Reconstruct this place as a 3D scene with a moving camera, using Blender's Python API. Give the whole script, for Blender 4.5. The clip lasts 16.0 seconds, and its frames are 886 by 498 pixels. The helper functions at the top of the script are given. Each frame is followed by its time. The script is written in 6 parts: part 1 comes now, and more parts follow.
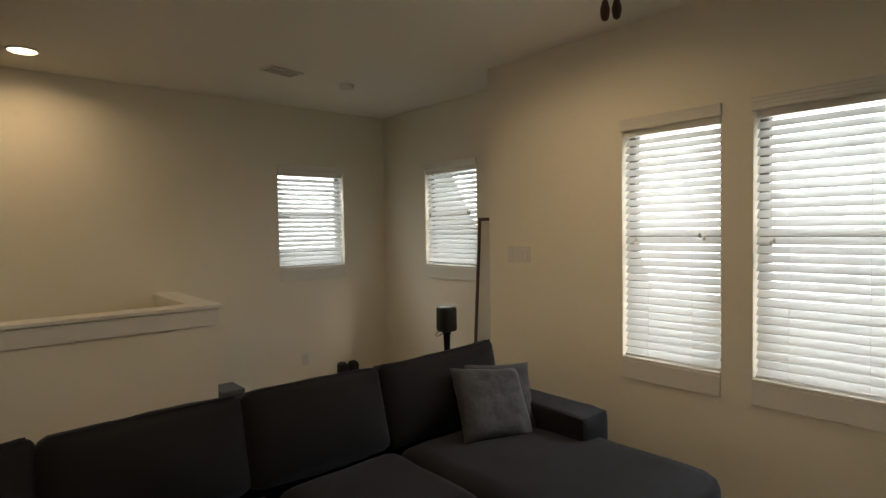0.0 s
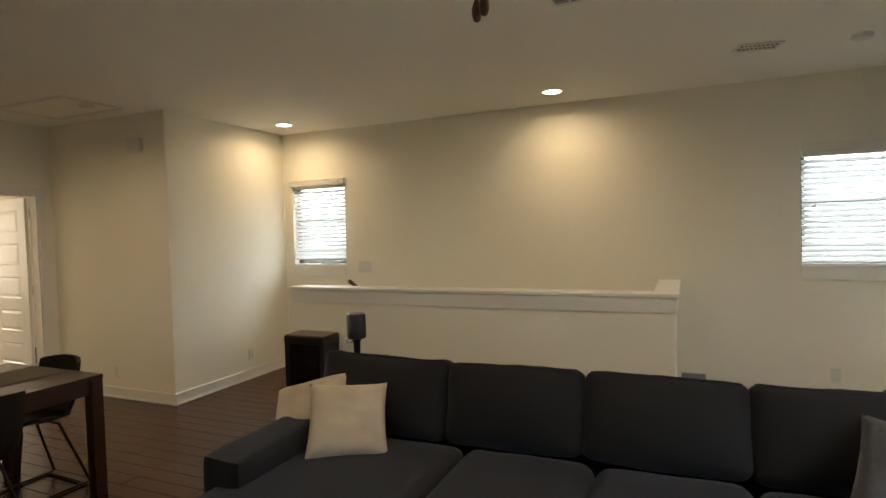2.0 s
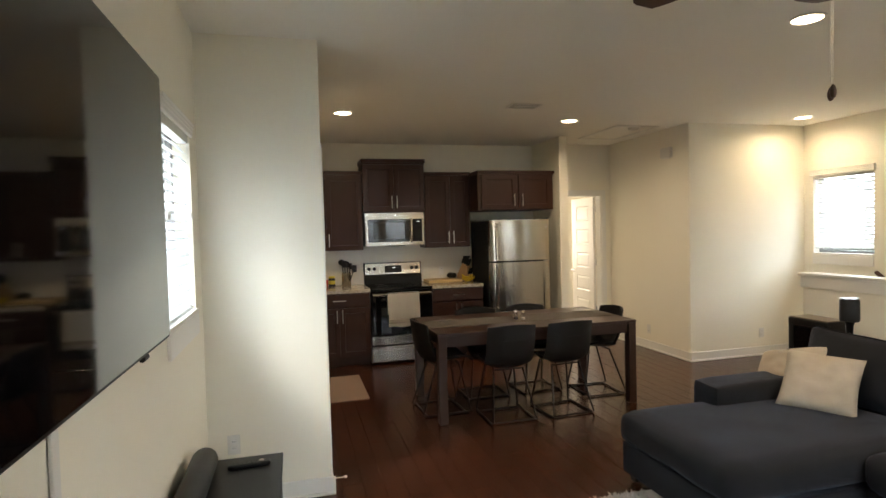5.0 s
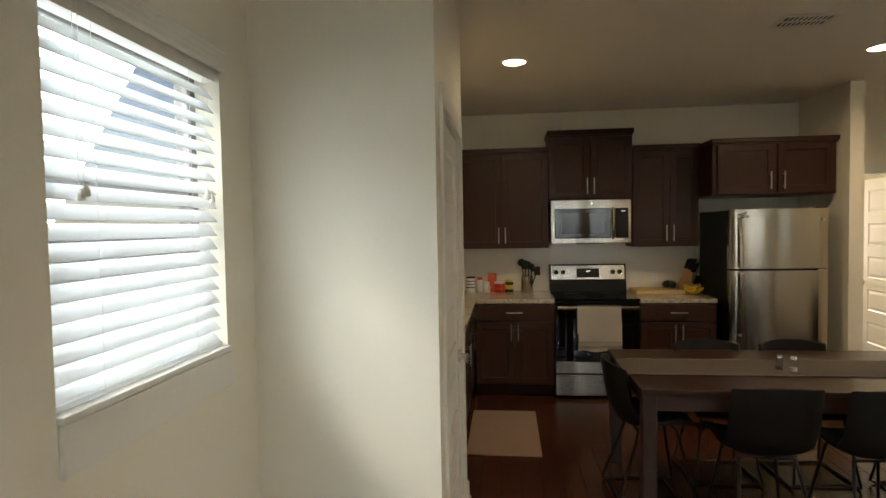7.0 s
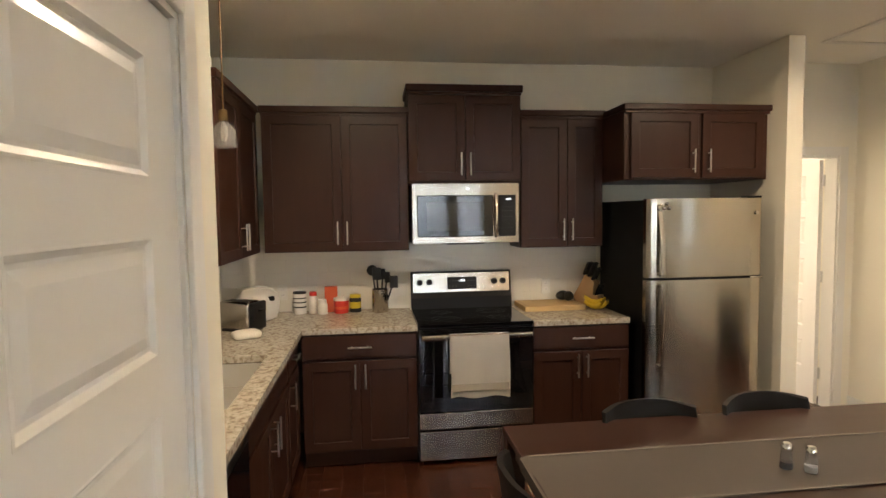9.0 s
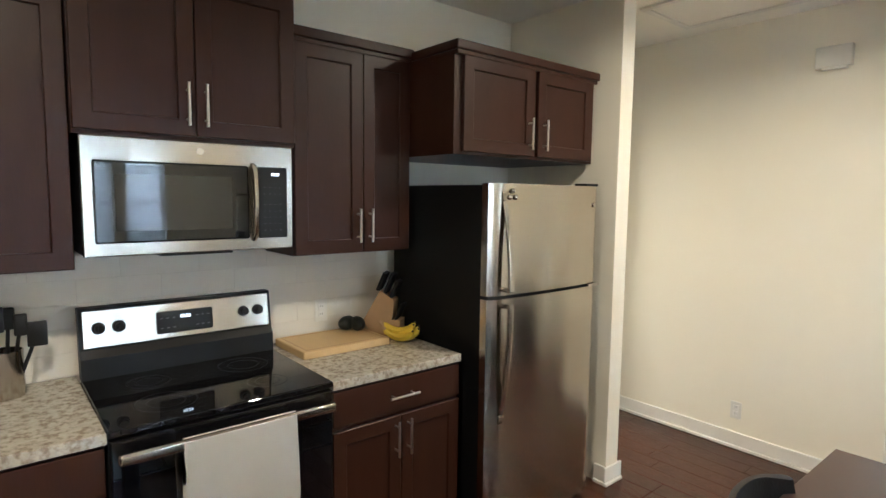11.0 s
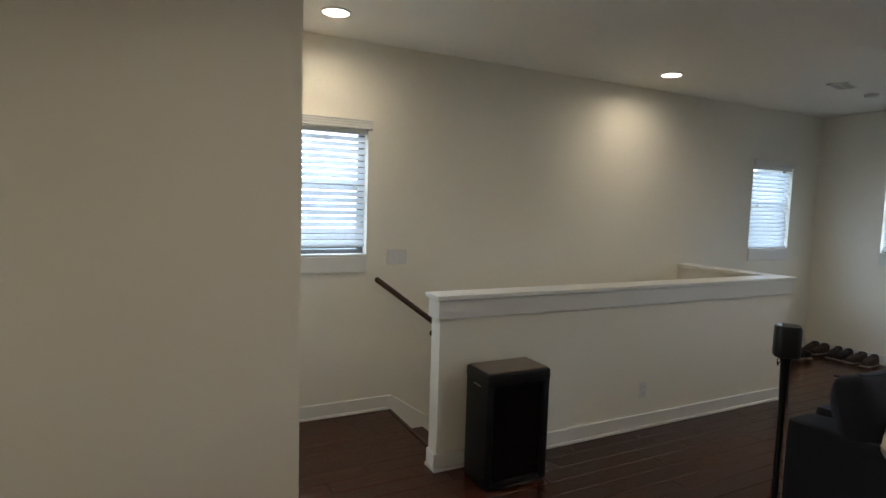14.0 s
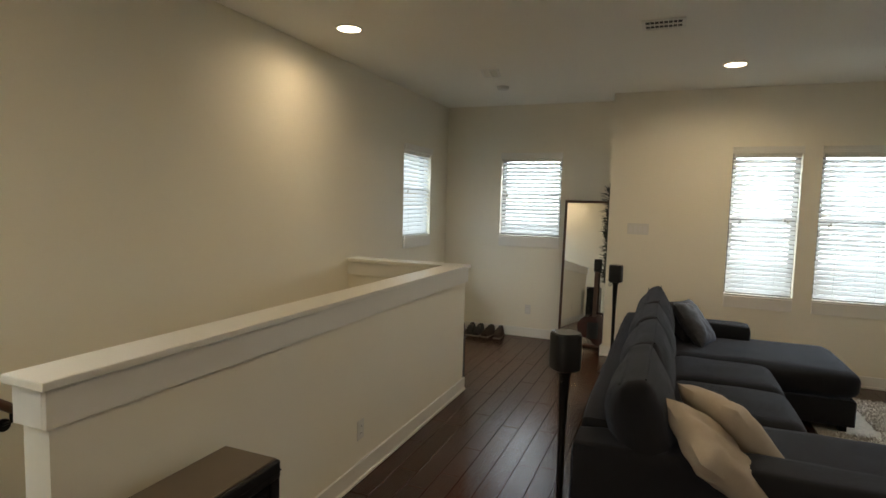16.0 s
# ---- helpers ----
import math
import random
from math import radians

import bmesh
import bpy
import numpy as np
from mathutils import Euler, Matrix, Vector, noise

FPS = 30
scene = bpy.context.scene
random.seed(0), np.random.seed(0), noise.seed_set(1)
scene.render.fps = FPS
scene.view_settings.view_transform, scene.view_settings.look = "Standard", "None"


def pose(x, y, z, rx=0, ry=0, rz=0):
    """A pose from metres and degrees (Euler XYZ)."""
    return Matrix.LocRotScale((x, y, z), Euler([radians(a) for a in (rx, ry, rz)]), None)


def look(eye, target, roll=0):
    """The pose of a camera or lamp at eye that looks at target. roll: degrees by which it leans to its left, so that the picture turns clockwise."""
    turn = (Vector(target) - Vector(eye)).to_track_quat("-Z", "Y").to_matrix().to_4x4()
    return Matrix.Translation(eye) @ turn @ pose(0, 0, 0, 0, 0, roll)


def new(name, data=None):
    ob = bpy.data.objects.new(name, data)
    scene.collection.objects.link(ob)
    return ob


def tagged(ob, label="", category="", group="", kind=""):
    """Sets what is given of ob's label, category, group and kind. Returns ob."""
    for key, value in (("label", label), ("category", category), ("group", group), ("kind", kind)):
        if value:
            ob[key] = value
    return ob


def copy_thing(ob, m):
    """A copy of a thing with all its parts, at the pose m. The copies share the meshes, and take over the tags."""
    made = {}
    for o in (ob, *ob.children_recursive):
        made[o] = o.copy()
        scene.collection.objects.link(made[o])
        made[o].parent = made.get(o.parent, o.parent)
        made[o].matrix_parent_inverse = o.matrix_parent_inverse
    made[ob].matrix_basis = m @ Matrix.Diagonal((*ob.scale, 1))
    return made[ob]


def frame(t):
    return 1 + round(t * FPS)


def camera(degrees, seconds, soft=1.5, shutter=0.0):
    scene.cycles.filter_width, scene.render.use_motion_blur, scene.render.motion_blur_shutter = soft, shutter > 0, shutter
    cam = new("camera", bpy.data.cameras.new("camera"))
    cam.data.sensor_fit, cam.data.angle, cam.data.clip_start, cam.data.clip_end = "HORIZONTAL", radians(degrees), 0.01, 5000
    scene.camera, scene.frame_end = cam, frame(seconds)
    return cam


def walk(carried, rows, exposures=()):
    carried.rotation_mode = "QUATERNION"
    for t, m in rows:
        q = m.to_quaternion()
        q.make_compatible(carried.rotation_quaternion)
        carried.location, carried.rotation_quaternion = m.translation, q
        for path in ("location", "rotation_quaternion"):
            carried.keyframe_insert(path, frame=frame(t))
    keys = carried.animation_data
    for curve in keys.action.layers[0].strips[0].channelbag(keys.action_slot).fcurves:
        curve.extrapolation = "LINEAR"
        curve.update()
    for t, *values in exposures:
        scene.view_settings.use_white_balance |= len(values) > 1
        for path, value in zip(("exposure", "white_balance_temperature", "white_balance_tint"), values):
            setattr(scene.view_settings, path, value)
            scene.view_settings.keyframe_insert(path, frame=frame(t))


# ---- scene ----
cam = camera(77.0, 16.0)
PATH = [
    (0, (0.405, 0.117, 1.561), (1.708, 1.632, 1.485), -1.0),
    (0.5, (0.678, -0.057, 1.572), (1.484, 1.771, 1.486), -1.2),
    (1, (1.08, -0.161, 1.606), (1.275, 1.827, 1.516), -1.4),
    (1.5, (1.459, -0.254, 1.607), (1.139, 1.718, 1.535), -1.7),
    (2, (1.767, -0.271, 1.574), (0.973, 1.563, 1.503), -1.6),
    (2.5, (2.119, -0.286, 1.578), (0.96, 1.342, 1.514), -1.6),
    (3, (2.471, -0.405, 1.593), (1.05, 1.001, 1.529), -1.6),
    (3.5, (2.676, -0.604, 1.61), (1.102, 0.628, 1.537), -1.5),
    (4, (2.804, -0.774, 1.599), (1.092, 0.257, 1.527), -1.4),
    (4.5, (2.843, -0.881, 1.594), (1.018, -0.067, 1.519), -1.4),
    (5, (2.826, -0.92, 1.589), (0.894, -0.405, 1.522), -1.5),
    (5.2, (2.763, -0.926, 1.585), (0.801, -0.545, 1.521), -1.6),
    (7.4, (1.037, -0.416, 1.598), (-0.945, -0.671, 1.516), -1.4),
    (7.5, (0.955, -0.401, 1.6), (-1.028, -0.653, 1.518), -1.7),
    (8, (0.533, -0.38, 1.622), (-1.46, -0.509, 1.517), -1.0),
    (8.5, (0.15, -0.339, 1.623), (-1.846, -0.286, 1.51), -0.8),
    (10.8, (-1.771, -0.347, 1.618), (-3.395, 0.806, 1.427), 0.7),
    (11, (-1.881, -0.327, 1.634), (-3.414, 0.944, 1.447), 0.7),
    (11.5, (-2.188, -0.214, 1.604), (-3.454, 1.326, 1.439), 0.7),
    (11.6, (-2.258, -0.171, 1.603), (-3.453, 1.425, 1.437), 0.9),
    (12, (-2.525, -0.031, 1.614), (-3.418, 1.752, 1.449), 1.1),
    (12.5, (-2.767, 0.123, 1.602), (-3.246, 2.059, 1.446), 1.4),
    (13, (-2.989, 0.456, 1.585), (-2.911, 2.448, 1.42), 1.8),
    (13.5, (-3.059, 0.788, 1.602), (-2.565, 2.719, 1.434), 1.6),
    (14, (-3.114, 1.16, 1.607), (-2.209, 2.936, 1.441), 1.8),
    (14.5, (-3.057, 1.508, 1.576), (-1.812, 3.065, 1.419), 1.7),
    (15, (-2.933, 1.873, 1.587), (-1.424, 3.175, 1.427), 1.6),
    (15.5, (-2.83, 2.197, 1.587), (-1.13, 3.238, 1.421), 1.7),
    (16, (-2.627, 2.48, 1.574), (-0.781, 3.23, 1.408), 1.6),
]
EXPOSURES = [(0.0, -0.65, 7900, 18), (1.0, -0.19, 7500, 16), (2.0, 0.10, 7300, 15), (2.5, 0.17, 7200, 15), (3.5, 0.58, 6700, 14), (4.2, 0.78, 6700, 15), (5.0, 0.84, 6800, 15), (7.5, 0.25, 7300, 15), (8.0, 0.58, 7300, 17), (8.5, 1.08, 7050, 19),
             (11.0, 1.75, 5450, 12), (12.0, 1.32, 5480, 12), (13.0, 0.45, 5600, 12), (14.5, -0.36, 5600, 15), (16.0, -0.18, 6900, 13)]
walk(cam, [(t, look(eye, target, roll)) for t, eye, target, roll in PATH], EXPOSURES)

# ---- light ----
world = bpy.data.worlds.new("sky")
scene.world = world
world.use_nodes = True
wn = world.node_tree.nodes
sky = wn.new("ShaderNodeTexSky")
sky.sky_type, sky.sun_disc, sky.sun_elevation, sky.sun_rotation = "NISHITA", False, radians(42), radians(100)
wn["Background"].inputs["Strength"].default_value = 0.1
world.node_tree.links.new(sky.outputs["Color"], wn["Background"].inputs["Color"])
sun = new("sun", bpy.data.lights.new("sun", "SUN"))
sun.data.energy, sun.data.angle, sun.data.color = 1.2, radians(12), (1, 0.96, 0.9)
sun.matrix_basis = look((12, -20, 22), (0, 0, 0))

WINDOW_POWER, LAMP_POWER = 39.0, 8.0


def window_light(name, eye, target, w, h, power):
    """Daylight standing in a window's opening, outside the blind."""
    ob = new(name, bpy.data.lights.new(name, "AREA"))
    ob.data.shape, ob.data.size, ob.data.size_y = "RECTANGLE", w, h
    ob.data.energy, ob.data.color = power, (0.75, 0.91, 1.0)
    ob.matrix_basis = look(eye, target)
    return ob


def spot_light(x, y, power=LAMP_POWER):
    """The light of a recessed lamp: a small disc that shines downwards and to all sides."""
    ob = new("downlight_beam", bpy.data.lights.new("downlight_beam", "AREA"))
    ob.data.shape, ob.data.size, ob.data.spread = "DISK", 0.13, radians(162)
    ob.data.energy, ob.data.color = power, (1.0, 0.81, 0.53)
    ob.matrix_basis = pose(x, y, 2.728)
    return ob


# ---- materials ----
def mat(name, color, rough=0.5, metal=0.0, vary=0.12, scale=6.0, bump=0.0, fine=60.0, stretch=(1, 1, 1), coat=0.0, second=None, spec=0.5):
    """A surface with variation at two scales and fine relief."""
    m = bpy.data.materials.new(name)
    m.use_nodes = True
    n, l = m.node_tree.nodes, m.node_tree.links
    b = n["Principled BSDF"]
    b.inputs["Metallic"].default_value = metal
    b.inputs["Specular IOR Level"].default_value = spec
    b.inputs["Coat Weight"].default_value = coat
    tc, mp = n.new("ShaderNodeTexCoord"), n.new("ShaderNodeMapping")
    mp.inputs["Scale"].default_value = stretch
    l.new(tc.outputs["Object"], mp.inputs["Vector"])
    big, small = n.new("ShaderNodeTexNoise"), n.new("ShaderNodeTexNoise")
    big.inputs["Scale"].default_value, small.inputs["Scale"].default_value = scale, fine
    big.inputs["Detail"].default_value, small.inputs["Detail"].default_value = 4, 3
    for t in (big, small):
        l.new(mp.outputs["Vector"], t.inputs["Vector"])
    ramp = n.new("ShaderNodeMix")
    ramp.data_type = "RGBA"
    low = tuple(c * (1 - vary) for c in color)
    high = second or tuple(min(1, c * (1 + vary)) for c in color)
    ramp.inputs["A"].default_value, ramp.inputs["B"].default_value = (*low, 1), (*high, 1)
    mix = n.new("ShaderNodeMath")
    mix.operation = "MULTIPLY_ADD"
    mix.inputs[1].default_value = 0.4
    half = n.new("ShaderNodeMath")
    half.operation = "MULTIPLY"
    half.inputs[1].default_value = 0.6
    l.new(big.outputs["Fac"], half.inputs[0])
    l.new(small.outputs["Fac"], mix.inputs[0])
    l.new(half.outputs[0], mix.inputs[2])
    l.new(mix.outputs[0], ramp.inputs["Factor"])
    l.new(ramp.outputs["Result"], b.inputs["Base Color"])
    rr = n.new("ShaderNodeMapRange")
    rr.inputs["To Min"].default_value, rr.inputs["To Max"].default_value = max(0.02, rough * 0.85), min(1, rough * 1.15)
    l.new(big.outputs["Fac"], rr.inputs["Value"])
    l.new(rr.outputs["Result"], b.inputs["Roughness"])
    if bump:
        bp = n.new("ShaderNodeBump")
        bp.inputs["Strength"].default_value, bp.inputs["Distance"].default_value = bump, 0.004
        l.new(small.outputs["Fac"], bp.inputs["Height"])
        l.new(bp.outputs["Normal"], b.inputs["Normal"])
    return m


def emitter(name, color, strength):
    m = bpy.data.materials.new(name)
    m.use_nodes = True
    b = m.node_tree.nodes["Principled BSDF"]
    b.inputs["Base Color"].default_value = (*color, 1)
    b.inputs["Emission Color"].default_value, b.inputs["Emission Strength"].default_value = (*color, 1), strength
    return m


WALL = mat("wall_paint", (0.87, 0.825, 0.70), 0.75, vary=0.03, scale=1.5, bump=0.12, fine=180)
CEIL = mat("ceiling_paint", (0.92, 0.895, 0.82), 0.85, vary=0.03, scale=1.2, bump=0.15, fine=140)
TRIM = mat("white_trim_paint", (0.82, 0.80, 0.74), 0.3, vary=0.03, bump=0.04)
CAB = mat("espresso_wood", (0.037, 0.0134, 0.0076), 0.36, spec=0.28, vary=0.35, scale=3, fine=40, stretch=(6, 6, 0.7), bump=0.08)
STEEL = mat("brushed_steel", (0.45, 0.41, 0.355), 0.19, 1.0, vary=0.06, scale=2, fine=220, stretch=(0.05, 1, 1))
STEEL_V = mat("brushed_steel_door", (0.47, 0.425, 0.36), 0.16, 1.0, vary=0.08, scale=2, fine=260, stretch=(0.04, 0.04, 1))
for _f in (STEEL, STEEL_V):
    _n = _f.node_tree.nodes
    _t = _n.new("ShaderNodeTangent")
    _t.direction_type, _t.axis = "RADIAL", "Z"
    _f.node_tree.links.new(_t.outputs["Tangent"], _n["Principled BSDF"].inputs["Tangent"])
    _n["Principled BSDF"].inputs["Anisotropic"].default_value, _n["Principled BSDF"].inputs["Anisotropic Rotation"].default_value = 0.8, 0.25
NICKEL = mat("satin_nickel", (0.62, 0.60, 0.56), 0.3, 1.0, vary=0.04)
CHROME = mat("chrome", (0.7, 0.68, 0.66), 0.12, 1.0, vary=0.03)
BLACK = mat("black_plastic", (0.009, 0.009, 0.0095), 0.45, spec=0.3, vary=0.2, bump=0.05)
BLACK_SIDE = mat("black_textured_steel", (0.006, 0.006, 0.0065), 0.5, spec=0.25, vary=0.15, bump=0.25, fine=300)
GLOSS = mat("black_glass", (0.004, 0.004, 0.005), 0.025, vary=0.1, spec=0.55)
KEY_GREY = mat("printed_key_grey", (0.11, 0.11, 0.11), 0.6, vary=0.1)
SCREEN = mat("screen_glass", (0.004, 0.004, 0.005), 0.05, vary=0.1)
DARK_METAL = mat("black_metal", (0.015, 0.014, 0.014), 0.4, 0.6, vary=0.2)
LEATHER = mat("black_leather", (0.010, 0.0085, 0.008), 0.55, spec=0.25, vary=0.25, scale=8, fine=140, bump=0.3)
TABLE = mat("dark_stained_table", (0.038, 0.0175, 0.0125), 0.30, spec=0.5, vary=0.3, scale=3, fine=50, stretch=(7, 0.6, 7), bump=0.06)
RUNNER = mat("grey_runner_cloth", (0.20, 0.172, 0.148), 0.9, vary=0.15, fine=400, bump=0.4)
SOFA = mat("charcoal_fabric", (0.0150, 0.0150, 0.0172), 0.95, spec=0.15, vary=0.35, scale=9, fine=420, bump=0.5)
GREY_PILLOW = mat("grey_velvet", (0.003, 0.003, 0.004), 0.85, spec=0.3, vary=0.5, scale=9, fine=40, bump=0.7, second=(0.095, 0.099, 0.113))
CREAM_PILLOW = mat("cream_linen", (0.33, 0.26, 0.19), 0.9, vary=0.25, scale=7, fine=300, bump=0.5, second=(0.52, 0.455, 0.375))
for _f, _w in ((SOFA, 0.16), (GREY_PILLOW, 0.2)):
    _p = _f.node_tree.nodes["Principled BSDF"]
    _p.inputs["Sheen Weight"].default_value, _p.inputs["Sheen Roughness"].default_value = _w, 0.4
    _p.inputs["Sheen Tint"].default_value = (0.55, 0.66, 0.9, 1)
SHAG = mat("shag_wool", (0.44, 0.40, 0.35), 0.95, vary=0.5, scale=30, fine=200, bump=0.6, second=(0.72, 0.67, 0.59))
MAT_CLOTH = mat("woven_mat", (0.235, 0.16, 0.115), 0.95, vary=0.15, fine=300, bump=0.5)
TOWEL = mat("cotton_towel", (0.82, 0.79, 0.73), 0.95, vary=0.1, fine=500, bump=0.25)
PLASTIC = mat("white_plastic", (0.74, 0.72, 0.66), 0.35, vary=0.03)
WHITE = mat("white_enamel", (0.76, 0.74, 0.70), 0.3, vary=0.05)
BOARD = mat("bamboo_board", (0.56, 0.39, 0.185), 0.5, vary=0.15, scale=4, fine=60, stretch=(1, 8, 8), bump=0.05)
BLOCK = mat("beech_block", (0.42, 0.26, 0.13), 0.5, vary=0.15, stretch=(6, 6, 1))
BANANA = mat("banana_skin", (0.68, 0.47, 0.03), 0.5, vary=0.2, scale=20, fine=90)
AVOCADO = mat("avocado_skin", (0.012, 0.014, 0.010), 0.5, vary=0.3, fine=120, bump=0.5)
RAIL = mat("walnut_rail", (0.07, 0.028, 0.014), 0.35, vary=0.25, stretch=(1, 8, 8))
BLADE = mat("fan_blade_wood", (0.075, 0.036, 0.026), 0.4, vary=0.2, stretch=(1, 6, 6))
RED = mat("red_label", (0.55, 0.03, 0.02), 0.45, vary=0.08)
ORANGE = mat("orange_card", (0.62, 0.10, 0.03), 0.5, vary=0.08)
YELLOW = mat("yellow_lid", (0.62, 0.50, 0.04), 0.4, vary=0.05)
LEAF = mat("dark_leaf", (0.018, 0.03, 0.016), 0.5, vary=0.3)
SHOE = mat("shoe_suede", (0.05, 0.035, 0.028), 0.85, vary=0.3, bump=0.3)
SHOE_DARK = mat("shoe_black", (0.014, 0.014, 0.015), 0.7, vary=0.3)
SOLE = mat("shoe_sole", (0.22, 0.19, 0.16), 0.8, vary=0.2)
WOOD_RED = mat("guitar_lacquer", (0.045, 0.012, 0.009), 0.2, vary=0.25)
BRONZE = mat("aged_bronze", (0.18, 0.12, 0.06), 0.35, 1.0, vary=0.2)
EARTH = mat("outdoor_ground", (0.10, 0.11, 0.07), 0.95, vary=0.4, scale=0.3, fine=8)
FRAME = mat("bronze_window_frame", (0.2, 0.19, 0.18), 0.5, vary=0.1)
SIDING = mat("grey_siding", (0.30, 0.32, 0.33), 0.7, vary=0.1)
LAMP_GLOW = emitter("lamp_glow", (1.0, 0.86, 0.62), 14.0)
DIGITS = emitter("clock_digits", (0.85, 0.95, 1.0), 2.0)

SLAT = bpy.data.materials.new("blind_slat")
SLAT.use_nodes = True
_n, _l = SLAT.node_tree.nodes, SLAT.node_tree.links
_p = _n["Principled BSDF"]
_p.inputs["Base Color"].default_value, _p.inputs["Roughness"].default_value = (0.80, 0.81, 0.81, 1), 0.45
_t = _n.new("ShaderNodeBsdfTranslucent")
_t.inputs["Color"].default_value = (0.82, 0.84, 0.84, 1)
_m = _n.new("ShaderNodeMixShader")
_m.inputs["Fac"].default_value = 0.3
_l.new(_p.outputs[0], _m.inputs[1]), _l.new(_t.outputs[0], _m.inputs[2])
_l.new(_m.outputs[0], _n["Material Output"].inputs["Surface"])

GLASS = bpy.data.materials.new("window_glass")
GLASS.use_nodes = True
_p = GLASS.node_tree.nodes["Principled BSDF"]
_p.inputs["Transmission Weight"].default_value, _p.inputs["Roughness"].default_value, _p.inputs["IOR"].default_value = 1.0, 0.0, 1.45
JAR = bpy.data.materials.new("clear_glass")
JAR.use_nodes = True
_p = JAR.node_tree.nodes["Principled BSDF"]
_p.inputs["Transmission Weight"].default_value, _p.inputs["Roughness"].default_value, _p.inputs["IOR"].default_value = 0.9, 0.05, 1.45
MIRROR = mat("mirror_silver", (0.86, 0.87, 0.86), 0.02, 1.0, vary=0.01)

# speckled granite
GRANITE = mat("granite", (0.36, 0.31, 0.245), 0.14, vary=0.25, scale=26, fine=120, second=(0.66, 0.62, 0.54))
_n, _l = GRANITE.node_tree.nodes, GRANITE.node_tree.links
_w = _n.new("ShaderNodeTexNoise")
_w.inputs["Scale"].default_value, _w.inputs["Detail"].default_value = 52, 8
_c = _n.new("ShaderNodeValToRGB")
_c.color_ramp.elements[0].position, _c.color_ramp.elements[1].position = 0.36, 0.53
_c.color_ramp.elements[0].color, _c.color_ramp.elements[1].color = (0.42, 0.34, 0.27, 1), (1, 1, 1, 1)
_x = _n.new("ShaderNodeMix")
_x.data_type, _x.blend_type = "RGBA", "MULTIPLY"
_x.inputs["Factor"].default_value = 0.65
_tc = _n.new("ShaderNodeTexCoord")
_l.new(_tc.outputs["Object"], _w.inputs["Vector"])
_b = _n["Principled BSDF"]
_src = _b.inputs["Base Color"].links[0].from_socket
_l.new(_w.outputs["Fac"], _c.inputs["Fac"])
_l.new(_src, _x.inputs["A"]), _l.new(_c.outputs["Color"], _x.inputs["B"])
_l.new(_x.outputs["Result"], _b.inputs["Base Color"])

# hand-scraped plank floor: tone differs from plank to plank
PLANK = mat("dark_plank", (0.040, 0.0120, 0.0062), 0.20, spec=0.36, vary=0.25, scale=2.2, fine=22, stretch=(0.35, 6, 6), bump=0.34, second=(0.066, 0.0215, 0.0105))
_n, _l = PLANK.node_tree.nodes, PLANK.node_tree.links
_b = _n["Principled BSDF"]
_src = _b.inputs["Base Color"].links[0].from_socket
_o, _g, _h = _n.new("ShaderNodeObjectInfo"), _n.new("ShaderNodeNewGeometry"), _n.new("ShaderNodeHueSaturation")
_a, _r = _n.new("ShaderNodeMath"), _n.new("ShaderNodeMapRange")
_a.operation = "FRACT"
_a2 = _n.new("ShaderNodeMath")
_a2.operation = "ADD"
_l.new(_o.outputs["Random"], _a2.inputs[0]), _l.new(_g.outputs["Random Per Island"], _a2.inputs[1])
_l.new(_a2.outputs[0], _a.inputs[0]), _l.new(_a.outputs[0], _r.inputs["Value"])
_r.inputs["To Min"].default_value, _r.inputs["To Max"].default_value = 0.82, 1.22
_l.new(_r.outputs["Result"], _h.inputs["Value"]), _l.new(_src, _h.inputs["Color"])
_l.new(_h.outputs["Color"], _b.inputs["Base Color"])
JOINT = mat("floor_joint", (0.012, 0.006, 0.005), 0.7, vary=0.2)
TILE = mat("white_tile", (0.76, 0.72, 0.63), 0.18, vary=0.04, scale=5, bump=0.03, fine=20)
GROUT = mat("grout", (0.66, 0.62, 0.54), 0.9, vary=0.08)


# ---- building helpers ----
def box(bm, x0, x1, y0, y1, z0, z1, bevel=0.0, seg=2):
    r = bmesh.ops.create_cube(bm, size=1, matrix=Matrix.LocRotScale(((x0 + x1) / 2, (y0 + y1) / 2, (z0 + z1) / 2), None, (abs(x1 - x0), abs(y1 - y0), abs(z1 - z0))))
    if bevel:
        edges = {e for v in r["verts"] for e in v.link_edges}
        bmesh.ops.bevel(bm, geom=list(edges), offset=bevel, segments=seg, affect="EDGES", profile=0.5)


def tube(bm, a, b, r, r2=None, seg=12):
    a, b = Vector(a), Vector(b)
    m = Matrix.Translation((a + b) / 2) @ (b - a).to_track_quat("Z", "Y").to_matrix().to_4x4()
    bmesh.ops.create_cone(bm, cap_ends=True, segments=seg, radius1=r, radius2=r if r2 is None else r2, depth=(b - a).length, matrix=m)


